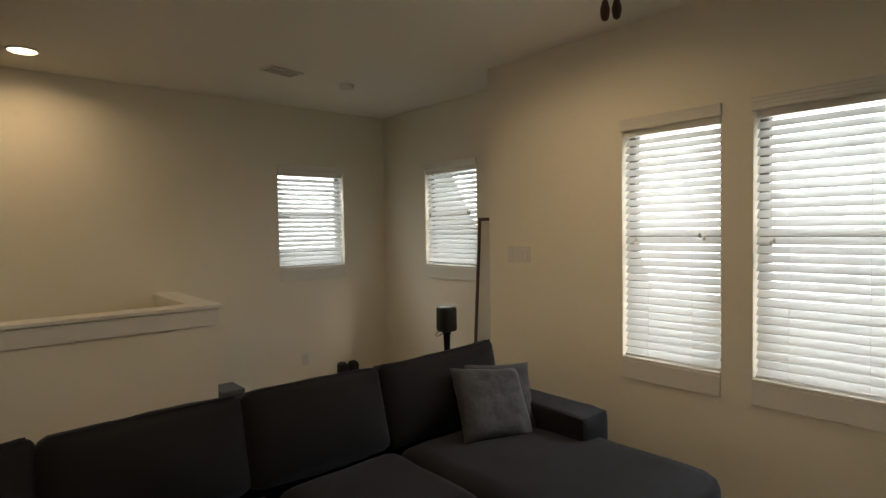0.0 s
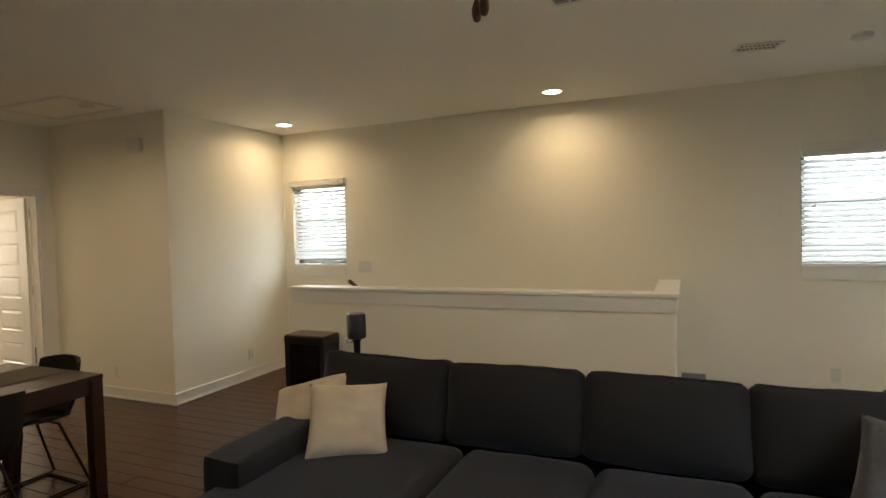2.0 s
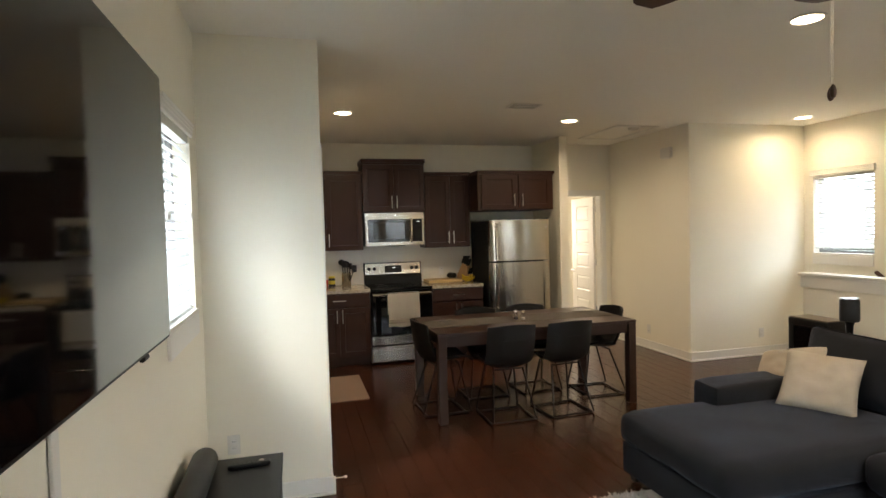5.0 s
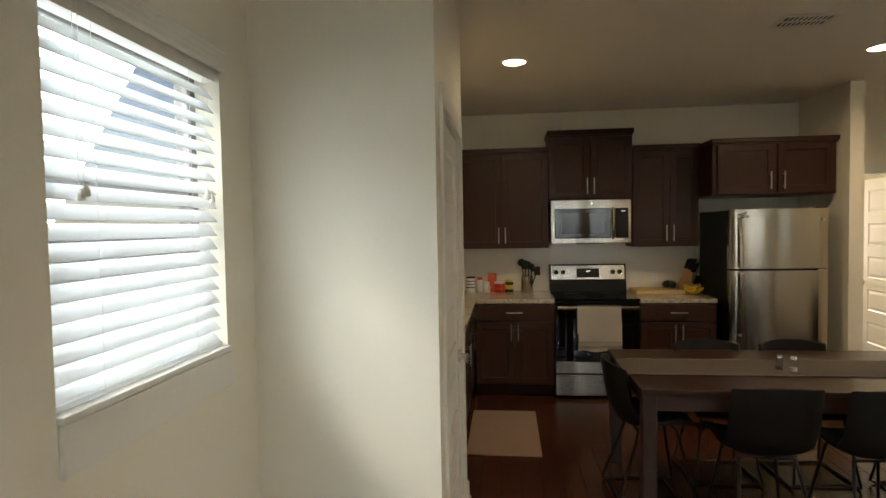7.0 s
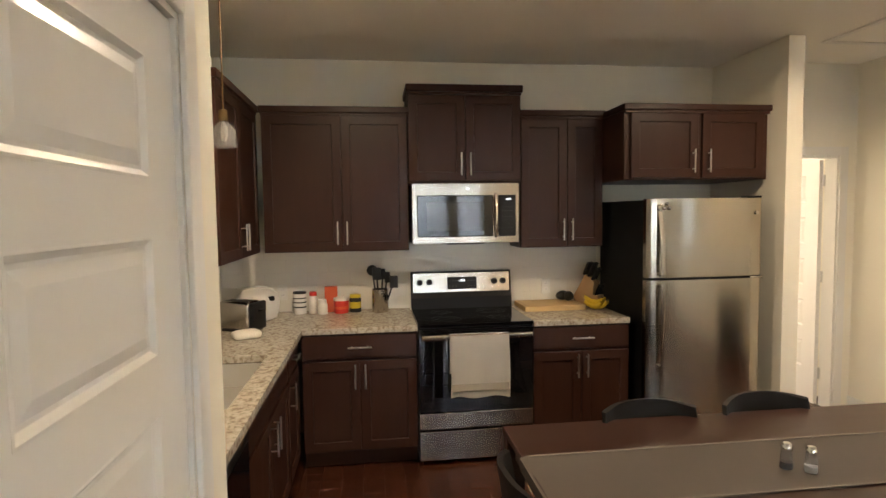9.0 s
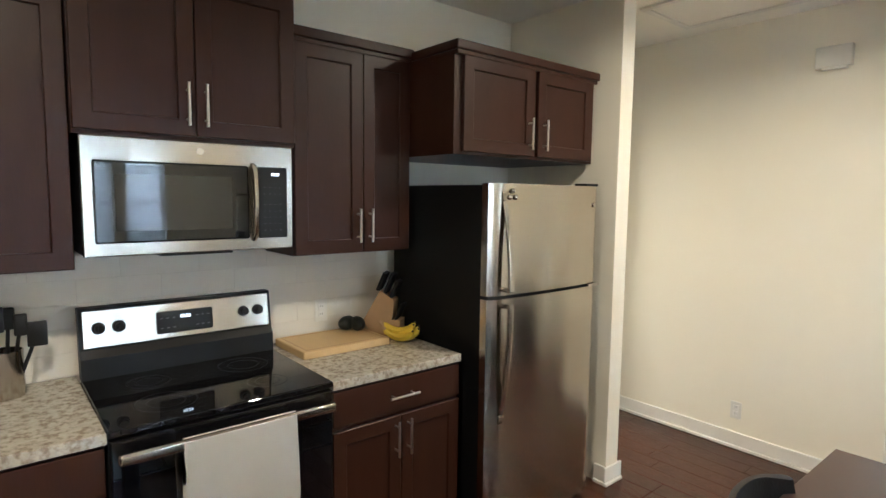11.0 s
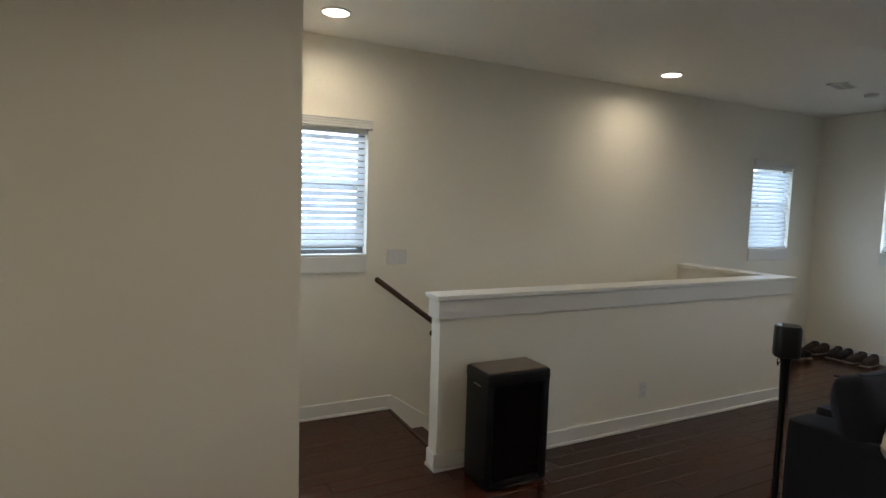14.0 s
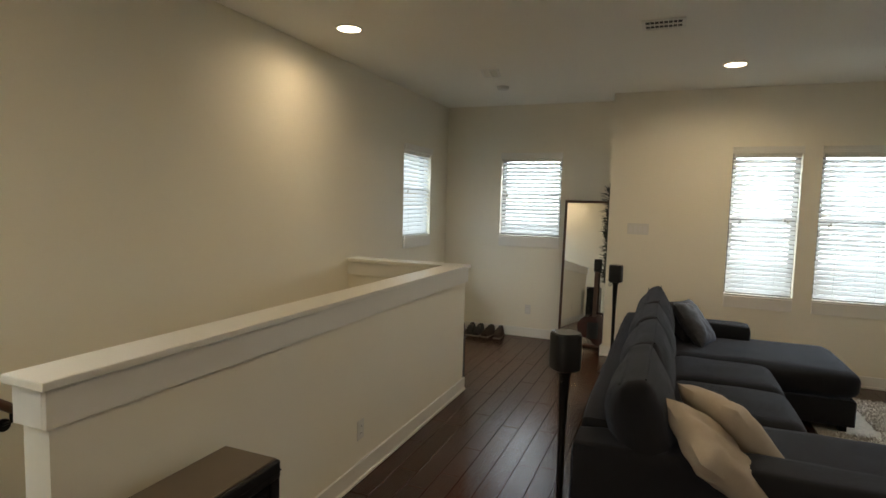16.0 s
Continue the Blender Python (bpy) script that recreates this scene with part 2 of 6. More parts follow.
def path_tube(bm, pts, r, seg=8):
    """One tube swept along a bent line."""
    pts = [Vector(p) for p in pts]
    rings, side = [], None
    for i, p in enumerate(pts):
        way = (pts[min(i + 1, len(pts) - 1)] - pts[max(i - 1, 0)]).normalized()
        if side is None:
            side = way.orthogonal().normalized()
        side = (side - way * side.dot(way)).normalized()
        up = way.cross(side)
        rings.append([bm.verts.new(p + (side * math.cos(6.28318 * q / seg) + up * math.sin(6.28318 * q / seg)) * r) for q in range(seg)])
    for a, b in zip(rings, rings[1:]):
        for q in range(seg):
            bm.faces.new((a[q], a[(q + 1) % seg], b[(q + 1) % seg], b[q]))
    bm.faces.new(rings[0][::-1]), bm.faces.new(rings[-1])


def lathe(bm, prof, seg=24, x=0.0, y=0.0):
    rings = [[bm.verts.new((x + r * math.cos(6.28318 * k / seg), y + r * math.sin(6.28318 * k / seg), z)) for k in range(seg)] for r, z in prof]
    for a, b in zip(rings, rings[1:]):
        for k in range(seg):
            bm.faces.new((a[k], a[(k + 1) % seg], b[(k + 1) % seg], b[k]))
    bm.faces.new(rings[0][::-1]), bm.faces.new(rings[-1])


def mesh_of(name, bm, material, smooth=False):
    bmesh.ops.recalc_face_normals(bm, faces=bm.faces)
    me = bpy.data.meshes.new(name)
    bm.to_mesh(me)
    bm.free()
    me.materials.append(material)
    if smooth:
        me.shade_smooth()
        me.set_sharp_from_angle(angle=radians(42))
    return me


def part(name, bm, material, parent, label="", smooth=False):
    ob = new(name, mesh_of(name, bm, material, smooth))
    ob.parent = parent
    return tagged(ob, label)


def thing(name, label, category, m=None, group="", kind=""):
    ob = new(name)
    ob.empty_display_size = 0.05
    ob.matrix_basis = m or Matrix()
    return tagged(ob, label, category, group, kind)


def single(name, bm, material, label, category, m=None, group="", kind="", smooth=False):
    ob = new(name, mesh_of(name, bm, material, smooth))
    ob.matrix_basis = m or Matrix()
    return tagged(ob, label, category, group, kind)


def B():
    return bmesh.new()


def boxed(*dims, bevel=0.0, seg=2):
    bm = B()
    box(bm, *dims, bevel=bevel, seg=seg)
    return bm


def structure(name, bm, material, label, category, smooth=False):
    return single(name, bm, material, label, category, kind="structure", smooth=smooth)


def puff(bm, x0, x1, y0, y1, z0, z1, r=0.05, bulge=0.02, n=10, seed=0):
    """A stuffed block: rounded edges, swollen faces, slight unevenness."""
    cx, cy, cz = (x0 + x1) / 2, (y0 + y1) / 2, (z0 + z1) / 2
    h = Vector(((x1 - x0) / 2, (y1 - y0) / 2, (z1 - z0) / 2))
    t = bmesh.new()
    bmesh.ops.create_cube(t, size=2)
    bmesh.ops.subdivide_edges(t, edges=t.edges[:], cuts=n, use_grid_fill=True)
    vs = {}
    for v in t.verts:
        p = Vector((v.co.x * h.x, v.co.y * h.y, v.co.z * h.z))
        core = Vector([max(-(a - r), min(a - r, b)) for a, b in zip(h, p)])
        d = p - core
        if d.length > 1e-6:
            p = core + d.normalized() * min(r, d.length if sum(abs(q) > 1e-6 for q in d) < 2 else r)
        for k in range(3):
            o = [j for j in range(3) if j != k]
            if abs(abs(v.co[k]) - 1) < 1e-4:
                f = (1 - v.co[o[0]] ** 2) * (1 - v.co[o[1]] ** 2)
                p[k] += math.copysign(bulge * f, v.co[k])
        q = Vector((cx, cy, cz)) + p
        q += Vector((1, 1, 1)) * 0.006 * noise.noise(q * 5 + Vector((seed * 3.1, 0, 0)))
        vs[v] = bm.verts.new(q)
    for f in t.faces:
        bm.faces.new([vs[v] for v in f.verts])
    t.free()


def puffed(*a, **k):
    bm = B()
    puff(bm, *a, **k)
    return bm


# ---- the shell ----
H = 2.74


def wall_run(bm, axis, p0, p1, u0, u1, z0, z1, holes=()):
    """A wall along axis u, thickness p0..p1, with rectangular openings (u0, u1, z0, z1) through it."""
    def put(a, b, c, d):
        if b - a > 1e-4 and d - c > 1e-4:
            box(bm, *((a, b, p0, p1) if axis == "x" else (p0, p1, a, b)), c, d)
    at = u0
    for a, b, c, d in sorted(holes):
        put(at, a, z0, z1), put(a, b, z0, c), put(a, b, d, z1)
        at = b
    put(at, u1, z0, z1)


WT, WB = 2.13, 1.195     # head and sill of the small windows
WIN_A, WIN_B, WIN_S = (-2.475, -1.75), (2.65, 3.355), (-0.385, 0.335)
WIN_N, BIG_1, BIG_2 = (3.665, 4.39), (1.38, 1.96), (0.26, 1.225)
BB = 0.755
DOOR_P = (-1.57, -0.80)
DOOR_H = (2.54, 3.30)
HALL_X = -4.25


def wall(name, label, *runs):
    bm = B()
    for r in runs:
        wall_run(bm, *r)
    return structure(name, bm, WALL, label, "wall")


wall("wall_north", "cream painted wall beside the stairs with two windows", ("x", 5.09, 5.24, -2.75, 4.01, -2.9, H, [(*WIN_A, WB, WT), (*WIN_B, WB, WT)]))
wall("wall_nook", "cream painted end wall of the nook with one window", ("y", 3.86, 4.01, 3.08, 5.09, 0, H, [(*WIN_N, WB, WT)]))
wall("wall_jut", "cream painted return wall between nook and living room", ("x", 2.93, 3.08, 3.42, 4.01, 0, H))
wall("wall_east", "cream painted living room wall with two tall windows", ("y", 3.42, 3.57, -1.59, 2.93, 0, H, [(*BIG_1, BB, WT), (*BIG_2, BB, WT)]))
wall("wall_south", "cream painted wall behind the television and the sink", ("x", -1.59, -1.44, -4.57, 3.42, 0, H, [(*WIN_S, WB, WT)]))
wall("wall_west", "cream painted kitchen back wall", ("y", -4.57, -4.45, -1.44, 2.35, 0, H))
wall("wall_pier", "cream painted stub wall beside the refrigerator", ("x", 2.35, 2.465, -4.57, -3.63, 0, H))
wall("wall_hall_end", "cream painted hall end wall with a doorway", ("y", HALL_X - 0.12, HALL_X, 2.465, 3.45, 0, H, [(*DOOR_H, 0, 2.03)]))
wall("wall_hall_north", "cream painted hall wall", ("x", 3.45, 3.57, -4.57, -2.6, 0, H))
wall("wall_landing", "cream painted wall beside the stair landing", ("y", -2.75, -2.6, 3.57, 5.09, -2.9, H))
wall("wall_pantry_east", "cream painted pantry side wall", ("y", -0.72, -0.60, -1.44, -0.75, 0, H))
wall("wall_pantry_north", "cream painted pantry wall with a door", ("x", -0.87, -0.75, -1.82, -0.72, 0, H, [(*DOOR_P, 0, 2.06)]))
wall("wall_pantry_west", "cream painted pantry side wall facing the sink", ("y", -1.82, -1.70, -1.44, -0.87, 0, H))
wall("wall_bedroom", "plain painted walls of the room behind the hall door", ("y", -7.2, -7.05, 1.9, 5.0, 0, H, [(2.6, 3.9, 0.7, 2.1)]), ("x", 1.9, 2.05, -7.05, -4.57, 0, H), ("x", 4.85, 5.0, -7.05, -4.57, 0, H), ("y", -4.59, -4.57, 2.05, 2.46, 0, H), ("y", -4.57, -4.45, 3.57, 4.85, 0, H))
wall("wall_stair_foot", "plain painted walls at the foot of the stairs", ("y", 2.2, 2.35, 4.14, 5.09, -2.9, -0.3), ("x", 4.03, 4.14, -2.6, 2.35, -2.9, -0.3))

bm = B()
box(bm, -7.2, 4.01, -1.59, 5.24, H, H + 0.1)
structure("ceiling", bm, CEIL, "flat warm white painted ceiling", "ceiling")
bm = B()
for d in ((-7.2, -1.53, -1.44, 5.09), (-1.53, 1.60, -1.44, 4.03), (1.60, 3.86, -1.44, 5.09)):
    box(bm, *d, -0.3, -0.012)
floor = structure("floor", bm, JOINT, "dark brown hand-scraped plank floor", "floor")
structure("floor_below", boxed(-2.75, 2.35, 4.0, 5.24, -3.0, -2.9), JOINT, "dark lower floor at the foot of the stairs", "floor")
structure("ground", boxed(-400, 400, -400, 400, -3.4, -3.2), EARTH, "grassy ground outside the house", "ground")

# half wall round the stairs, with its cap and apron boards
bm = B()
box(bm, -1.655, 1.70, 4.03, 4.14, -0.3, 1.04)
box(bm, 1.59, 1.70, 4.14, 5.09, -0.3, 1.04)
structure("half_wall", bm, WALL, "cream half wall round the stairwell", "half wall")
bm = B()
box(bm, -1.69, 1.735, 3.995, 4.175, 1.04, 1.067, 0.004)
box(bm, 1.555, 1.735, 4.175, 5.09, 1.04, 1.0665, 0.003)
structure("half_wall_cap", bm, TRIM, "white painted cap board of the half wall", "trim")
bm = B()
box(bm, -1.673, 1.718, 4.011, 4.03, 0.925, 1.037, 0.002)
box(bm, -1.673, -1.655, 4.03, 4.155, 0.925, 1.037, 0.002)
box(bm, -1.655, 1.575, 4.14, 4.155, 0.925, 1.037, 0.002)
box(bm, 1.575, 1.59, 4.14, 5.09, 0.925, 1.037, 0.002)
box(bm, 1.70, 1.718, 4.03, 5.09, 0.925, 1.037, 0.002)
structure("half_wall_apron", bm, TRIM, "white painted apron board under the cap", "trim")


def base_run(bm, axis, face, u0, u1, side):
    """Baseboard along a wall face; side is the way into the room."""
    for d, z0, z1 in ((0.014, 0.02, 0.108), (0.024, 0.0, 0.02)):
        a, b = sorted((face, face + side * d))
        box(bm, *((u0, u1, a, b) if axis == "x" else (a, b, u0, u1)), z0, z1, 0.003, 1)


for name, runs in (
    ("baseboard_north", [("x", 5.09, -2.6, -1.56, -1), ("x", 5.09, 1.70, 3.86, -1)]),
    ("baseboard_nook", [("y", 3.86, 3.08, 5.065, -1), ("x", 3.08, 3.42, 3.835, 1)]),
    ("baseboard_east", [("y", 3.42, -1.44, 3.104, -1)]),
    ("baseboard_south", [("x", -1.44, -0.60, 3.395, 1)]),
    ("baseboard_pantry", [("y", -0.60, -1.415, -0.725, 1), ("x", -0.75, -0.722, -0.60, 1), ("x", -0.75, -1.82, -1.65, 1)]),
    ("baseboard_pier", [("y", -3.63, 2.325, 2.49, 1), ("x", 2.465, HALL_X, -3.63, 1), ("x", 2.35, -3.70, -3.63, -1)]),
    ("baseboard_hall", [("x", 3.45, HALL_X, -2.575, -1)]),
    ("baseboard_landing", [("y", -2.6, 3.45, 5.065, 1)]),
    ("baseboard_half_wall", [("x", 4.03, -1.68, 1.725, -1), ("y", -1.655, 4.03, 4.14, -1), ("y", 1.70, 4.03, 5.065, 1)]),
):
    bm = B()
    for r in runs:
        base_run(bm, *r)
    structure(name, bm, TRIM, "white painted baseboard with shoe moulding", "baseboard")

# stairs going down beside the north wall
stairs = thing("stairs", "dark wooden stairs going down beside the wall", "stairs", pose(0, 0, 0), kind="structure")
for i in range(1, 12):
    z, x = -0.182 * i, -1.53 + 0.27 * (i - 1)
    part("tread", boxed(x - 0.02, x + 0.28, 4.141, 5.074, z - 0.03, z, bevel=0.008), PLANK, stairs)
    part("riser", boxed(x - 0.002, x + 0.012, 4.141, 5.074, z, z + 0.152), TRIM, stairs)
part("nosing", boxed(-1.565, -1.531, 4.141, 5.074, -0.03, 0.004, bevel=0.008), PLANK, stairs)
bm = B()
run = [(-1.57, 0.108), (-1.53, 0.108), (1.56, -1.97), (1.56, -2.3), (-1.45, -0.14), (-1.57, 0.0)]
lo = [bm.verts.new((x, 5.072, z)) for x, z in run]
hi = [bm.verts.new((x, 5.089, z)) for x, z in run]
bm.faces.new(lo), bm.faces.new(hi[::-1])
for i in range(len(run)):
    j = (i + 1) % len(run)
    bm.faces.new((lo[i], lo[j], hi[j], hi[i]))
part("skirt_board", bm, TRIM, stairs, "white painted skirt board")

rail = thing("handrail", "dark round wooden handrail on wall brackets by the stairs", "handrail")
bm = B()
d = Vector((0.27, 0, -0.199)).normalized()
p0 = Vector((-1.68, 5.03, 1.02))
tube(bm, p0, p0 + d * 3.6, 0.021, seg=16)
bmesh.ops.create_uvsphere(bm, u_segments=16, v_segments=8, radius=0.021, matrix=Matrix.Translation(p0))
part("rail", bm, RAIL, rail, smooth=True)
for s in (0.62, 1.9, 3.1):
    p = p0 + d * s
    bm = B()
    path_tube(bm, [p, p + Vector((0, 0, -0.06)), (p.x, 5.088, p.z - 0.085)], 0.007)
    tube(bm, (p.x, 5.08, p.z - 0.085), (p.x, 5.09, p.z - 0.085), 0.028)
    part("bracket", bm, DARK_METAL, rail, "dark metal wall bracket", True)


# ---- windows ----
def window(name, w, h, m, gap=0.0, seed=0):
    """A window in an opening w by h: local x along the wall, y outwards from the inner face, z up from the sill."""
    t = thing(name, "dark framed sash window in a plain plaster opening", "window", m, kind="structure")
    f = 0.045
    bm = B()
    for d in ((0, w, 0, f), (0, w, h - f, h), (0, f, f, h - f), (w - f, w, f, h - f)):
        box(bm, d[0], d[1], 0.085, 0.135, d[2], d[3], 0.003, 1)
    part("window_frame", bm, FRAME, t)
    part("meeting_rail", boxed(f, w - f, 0.09, 0.125, h * 0.52, h * 0.52 + 0.04, bevel=0.003), FRAME, t)
    g = part("pane", boxed(f, w - f, 0.106, 0.110, f, h - f), GLASS, t)
    g.visible_shadow = False
    part("window_sill", boxed(0.001, w - 0.001, -0.014, 0.085, -0.004, 0.014, bevel=0.003), TRIM, t)
    part("apron", boxed(0.0, w, -0.016, -0.001, -0.118, -0.005, bevel=0.003), TRIM, t, "flat white apron board")
    # the blind hangs in the opening
    b = thing("window_blind", "white faux wood blind, slats tilted nearly shut" if not gap else "white faux wood blind let down short of the sill", "blind", m, group="window blinds")
    over = 0.022 if gap > 0.02 else 0.004
    deep = 0.034 if gap > 0.02 else 0.02
    bm = B()
    prof = [(-0.002, -0.014), (-deep + 0.006, -0.014), (-deep + 0.002, -0.008), (-deep + 0.002, 0.008), (-deep, 0.011), (-deep, 0.026), (-deep - 0.003, 0.029), (-deep - 0.003, 0.043), (-deep - 0.007, 0.047), (-deep - 0.007, 0.052), (-0.002, 0.052)]
    ends = [[bm.verts.new((x, y, h + z)) for y, z in prof] for x in (-over, w + over)]
    bm.faces.new(ends[0]), bm.faces.new(ends[1][::-1])
    for k in range(len(prof)):
        j = (k + 1) % len(prof)
        bm.faces.new((ends[0][k], ends[0][j], ends[1][j], ends[1][k]))
    part("valance", bm, TRIM, b, "white stepped valance")
    part("headrail", boxed(0.012, w - 0.012, 0.008, 0.055, h - 0.05, h - 0.004), TRIM, b)
    n = int((h - 0.075 - gap) / 0.0445)
    rnd = random.Random(seed)
    bm = B()
    box(bm, 0.01, w - 0.01, -0.0245, 0.0245, -0.0014, 0.0014, 0.0012, 1)
    me = mesh_of("slat", bm, SLAT)
    for k in range(n):
        ob = new("slat", me)
        ob.parent = b
        ob.matrix_basis = pose(rnd.uniform(-0.002, 0.002), 0.032, gap + 0.045 + 0.0445 * k, 52 + rnd.uniform(-1.5, 1.5), rnd.uniform(-0.06, 0.06), 0)
    part("bottom_rail", boxed(0.01, w - 0.01, 0.012, 0.052, gap + 0.016, gap + 0.032, bevel=0.004), SLAT, b)
    cords = (0.16, w - 0.16) if w < 0.8 else (0.16, w / 2, w - 0.16)
    bm = B()
    for c in cords:
        tube(bm, (c, 0.012, gap + 0.02), (c, 0.012, h - 0.03), 0.0007, seg=6)
    part("ladder_cord", bm, TRIM, b)
    for c, z in ((0.085, 0.50), (0.10, 0.512), (w - 0.085, 0.52), (w - 0.11, 0.53)):
        bm = B()
        tube(bm, (c, -0.004, h * z + 0.02), (c, -0.004, h - 0.012), 0.0006, seg=5)
        lathe(bm, [(0.003, h * z + 0.028), (0.008, h * z + 0.018), (0.009, h * z + 0.004), (0.006, h * z)], 10, c, -0.009)
        part("pull_cord", bm, PLASTIC, b, "white tasselled pull cord")
    return t


M_N = lambda x: pose(x, 5.09, WB, 0, 0, 0)
M_E = lambda x, y, z: pose(x, y, z, 0, 0, -90)
M_S = lambda x: pose(x, -1.44, WB, 0, 0, 180)
window("window_1", WIN_A[1] - WIN_A[0], WT - WB, M_N(WIN_A[0]), gap=0.05, seed=1)
window("window_2", WIN_B[1] - WIN_B[0], WT - WB, M_N(WIN_B[0]), seed=2)
window("window_3", WIN_N[1] - WIN_N[0], WT - WB, M_E(3.86, WIN_N[1], WB), gap=0.012, seed=3)
window("window_4", BIG_1[1] - BIG_1[0], WT - BB, M_E(3.42, BIG_1[1], BB), seed=4)
window("window_5", BIG_2[1] - BIG_2[0], WT - BB, M_E(3.42, BIG_2[1], BB), seed=5)
window("window_6", WIN_S[1] - WIN_S[0], WT - WB, M_S(WIN_S[1]), seed=6)

# sky light falls in from above
for x, y, z, dx, dy, w, h in (
    (sum(WIN_A) / 2, 5.24, 1.66, 0, 1, 2.2, 2.0),
    (sum(WIN_B) / 2, 5.24, 1.66, 0, 1, 2.2, 2.0),
    (4.01, sum(WIN_N) / 2, 1.66, 1, 0, 2.0, 2.0),
    (3.57, (BIG_1[1] + BIG_2[0]) / 2, 1.44, 1, 0, 3.0, 2.3),
    (sum(WIN_S) / 2, -1.59, 1.66, 0, -1, 2.2, 2.0),
):
    e = Vector((x + 0.8 * dx, y + 0.8 * dy, z + 0.5))
    window_light("daylight", e, (x, y, z), w, h, WINDOW_POWER * w * h)
# lamp added outside the bedroom's unseen window to brighten the open hall door
bedroom = window_light("daylight", (-7.4, 3.25, 1.5), (-6.4, 3.25, 1.4), 1.2, 1.3, 55.0)
bedroom.data.color = (1.0, 0.92, 0.80)  # warm tint chosen to turn the open hall door's leaf cream


# ---- doors ----
def panel_door(parent, w, h, knob_x, hinge_x):
    """A five-panel leaf in local x 0..w, y 0.004..0.035, with sunken panels on both faces."""
    edge, ph, pitch, low = 0.145, 0.235, 0.345, h - 0.11 - 0.235 - 4 * 0.345
    bm = B()
    box(bm, 0.002, w - 0.002, 0.014, 0.025, 0.01, h - 0.002)
    sills = [0.008] + [low + pitch * k + ph for k in range(5)]
    heads = [low + pitch * k for k in range(5)] + [h]
    for y0, y1 in ((0.004, 0.0139), (0.0251, 0.035)):
        box(bm, 0, edge, y0, y1, 0.008, h)
        box(bm, w - edge, w, y0, y1, 0.008, h)
        for z0, z1 in zip(sills, heads):
            box(bm, edge, w - edge, y0, y1, z0, z1)
    leaf = part("door_leaf", bm, TRIM, parent, "white five-panel door leaf")
    for k in range(5):
        z = low + k * pitch
        a, b, c, d = edge, w - edge, z, z + ph
        outer = [(a, c), (b, c), (b, d), (a, d)]
        for back in (False, True):
            bm = B()
            rings = []
            # moulded slope down into the panel, then a raised field
            for inset, y in ((0.0, 0.0138), (0.0, 0.0035), (0.005, 0.003), (0.016, 0.0125), (0.024, 0.013), (0.048, 0.0065)):
                rings.append([bm.verts.new((px + (inset if px == a else -inset), 0.039 - y if back else y, pz + (inset if pz == c else -inset))) for px, pz in outer])
            for r0, r1 in zip(rings, rings[1:]):
                for i in range(4):
                    bm.faces.new((r0[i], r0[(i + 1) % 4], r1[(i + 1) % 4], r1[i]))
            bm.faces.new(rings[-1])
            bm.faces.new(rings[0][::-1])
            part("panel", bm, TRIM, leaf)
    bm = B()
    tube(bm, (knob_x, 0.004, 0.92), (knob_x, -0.008, 0.92), 0.033, seg=20)
    tube(bm, (knob_x, -0.008, 0.92), (knob_x, -0.04, 0.92), 0.012)
    sgn = 1 if hinge_x > knob_x else -1
    tube(bm, (knob_x - 0.01 * sgn, -0.045, 0.92), (knob_x + 0.10 * sgn, -0.045, 0.918), 0.011, 0.008)
    part("door_handle", bm, NICKEL, leaf, "satin nickel lever handle", True)
    bm = B()
    tube(bm, (knob_x, 0.035, 0.92), (knob_x, 0.047, 0.92), 0.033, seg=20)
    tube(bm, (knob_x, 0.047, 0.92), (knob_x, 0.079, 0.92), 0.012)
    tube(bm, (knob_x - 0.01 * sgn, 0.084, 0.92), (knob_x + 0.10 * sgn, 0.084, 0.918), 0.011, 0.008)
    part("door_handle", bm, NICKEL, leaf, "satin nickel lever handle", True)
    for z in (0.22, 1.02, 1.80):
        bm = B()
        tube(bm, (hinge_x, -0.004, z), (hinge_x, -0.004, z + 0.09), 0.0075)
        box(bm, hinge_x - 0.018, hinge_x + 0.018, -0.001, 0.003, z, z + 0.09)
        part("hinge", bm, NICKEL, leaf, "satin nickel hinge")
    return leaf


def casing(parent, u0, u1, h, wide=0.07):
    bm = B()
    box(bm, u0 - wide, u0, -0.016, -0.001, 0, h + wide, 0.003)
    box(bm, u1, u1 + wide, -0.016, -0.001, 0, h + wide, 0.003)
    box(bm, u0, u1, -0.016, -0.001, h, h + wide, 0.003)
    part("door_casing", bm, TRIM, parent)
    bm = B()
    box(bm, u0 - 0.001, u0 + 0.014, 0, 0.118, 0, h), box(bm, u1 - 0.014, u1 + 0.001, 0, 0.118, 0, h), box(bm, u0 + 0.014, u1 - 0.014, 0, 0.118, h - 0.014, h)
    part("door_jamb", bm, TRIM, parent)


d1 = thing("door_1", "closed white five-panel pantry door with lever handle", "door", pose(DOOR_P[1], -0.75, 0, 0, 0, 180), kind="structure")
W = DOOR_P[1] - DOOR_P[0]
casing(d1, 0, W, 2.06, 0.078)
leaf = panel_door(d1, W - 0.034, 2.04, W - 0.095, 0.008)
leaf.matrix_basis = pose(0.017, 0.006, 0)
d2 = thing("door_2", "open white five-panel door at the end of the hall", "door", pose(HALL_X, DOOR_H[0], 0, 0, 0, 90), kind="structure")
W = DOOR_H[1] - DOOR_H[0]
casing(d2, 0, W, 2.03)
leaf = panel_door(d2, W - 0.034, 2.01, W - 0.10, 0.0)
leaf.matrix_basis = pose(W - 0.018, 0.124, 0, 0, 0, 86)

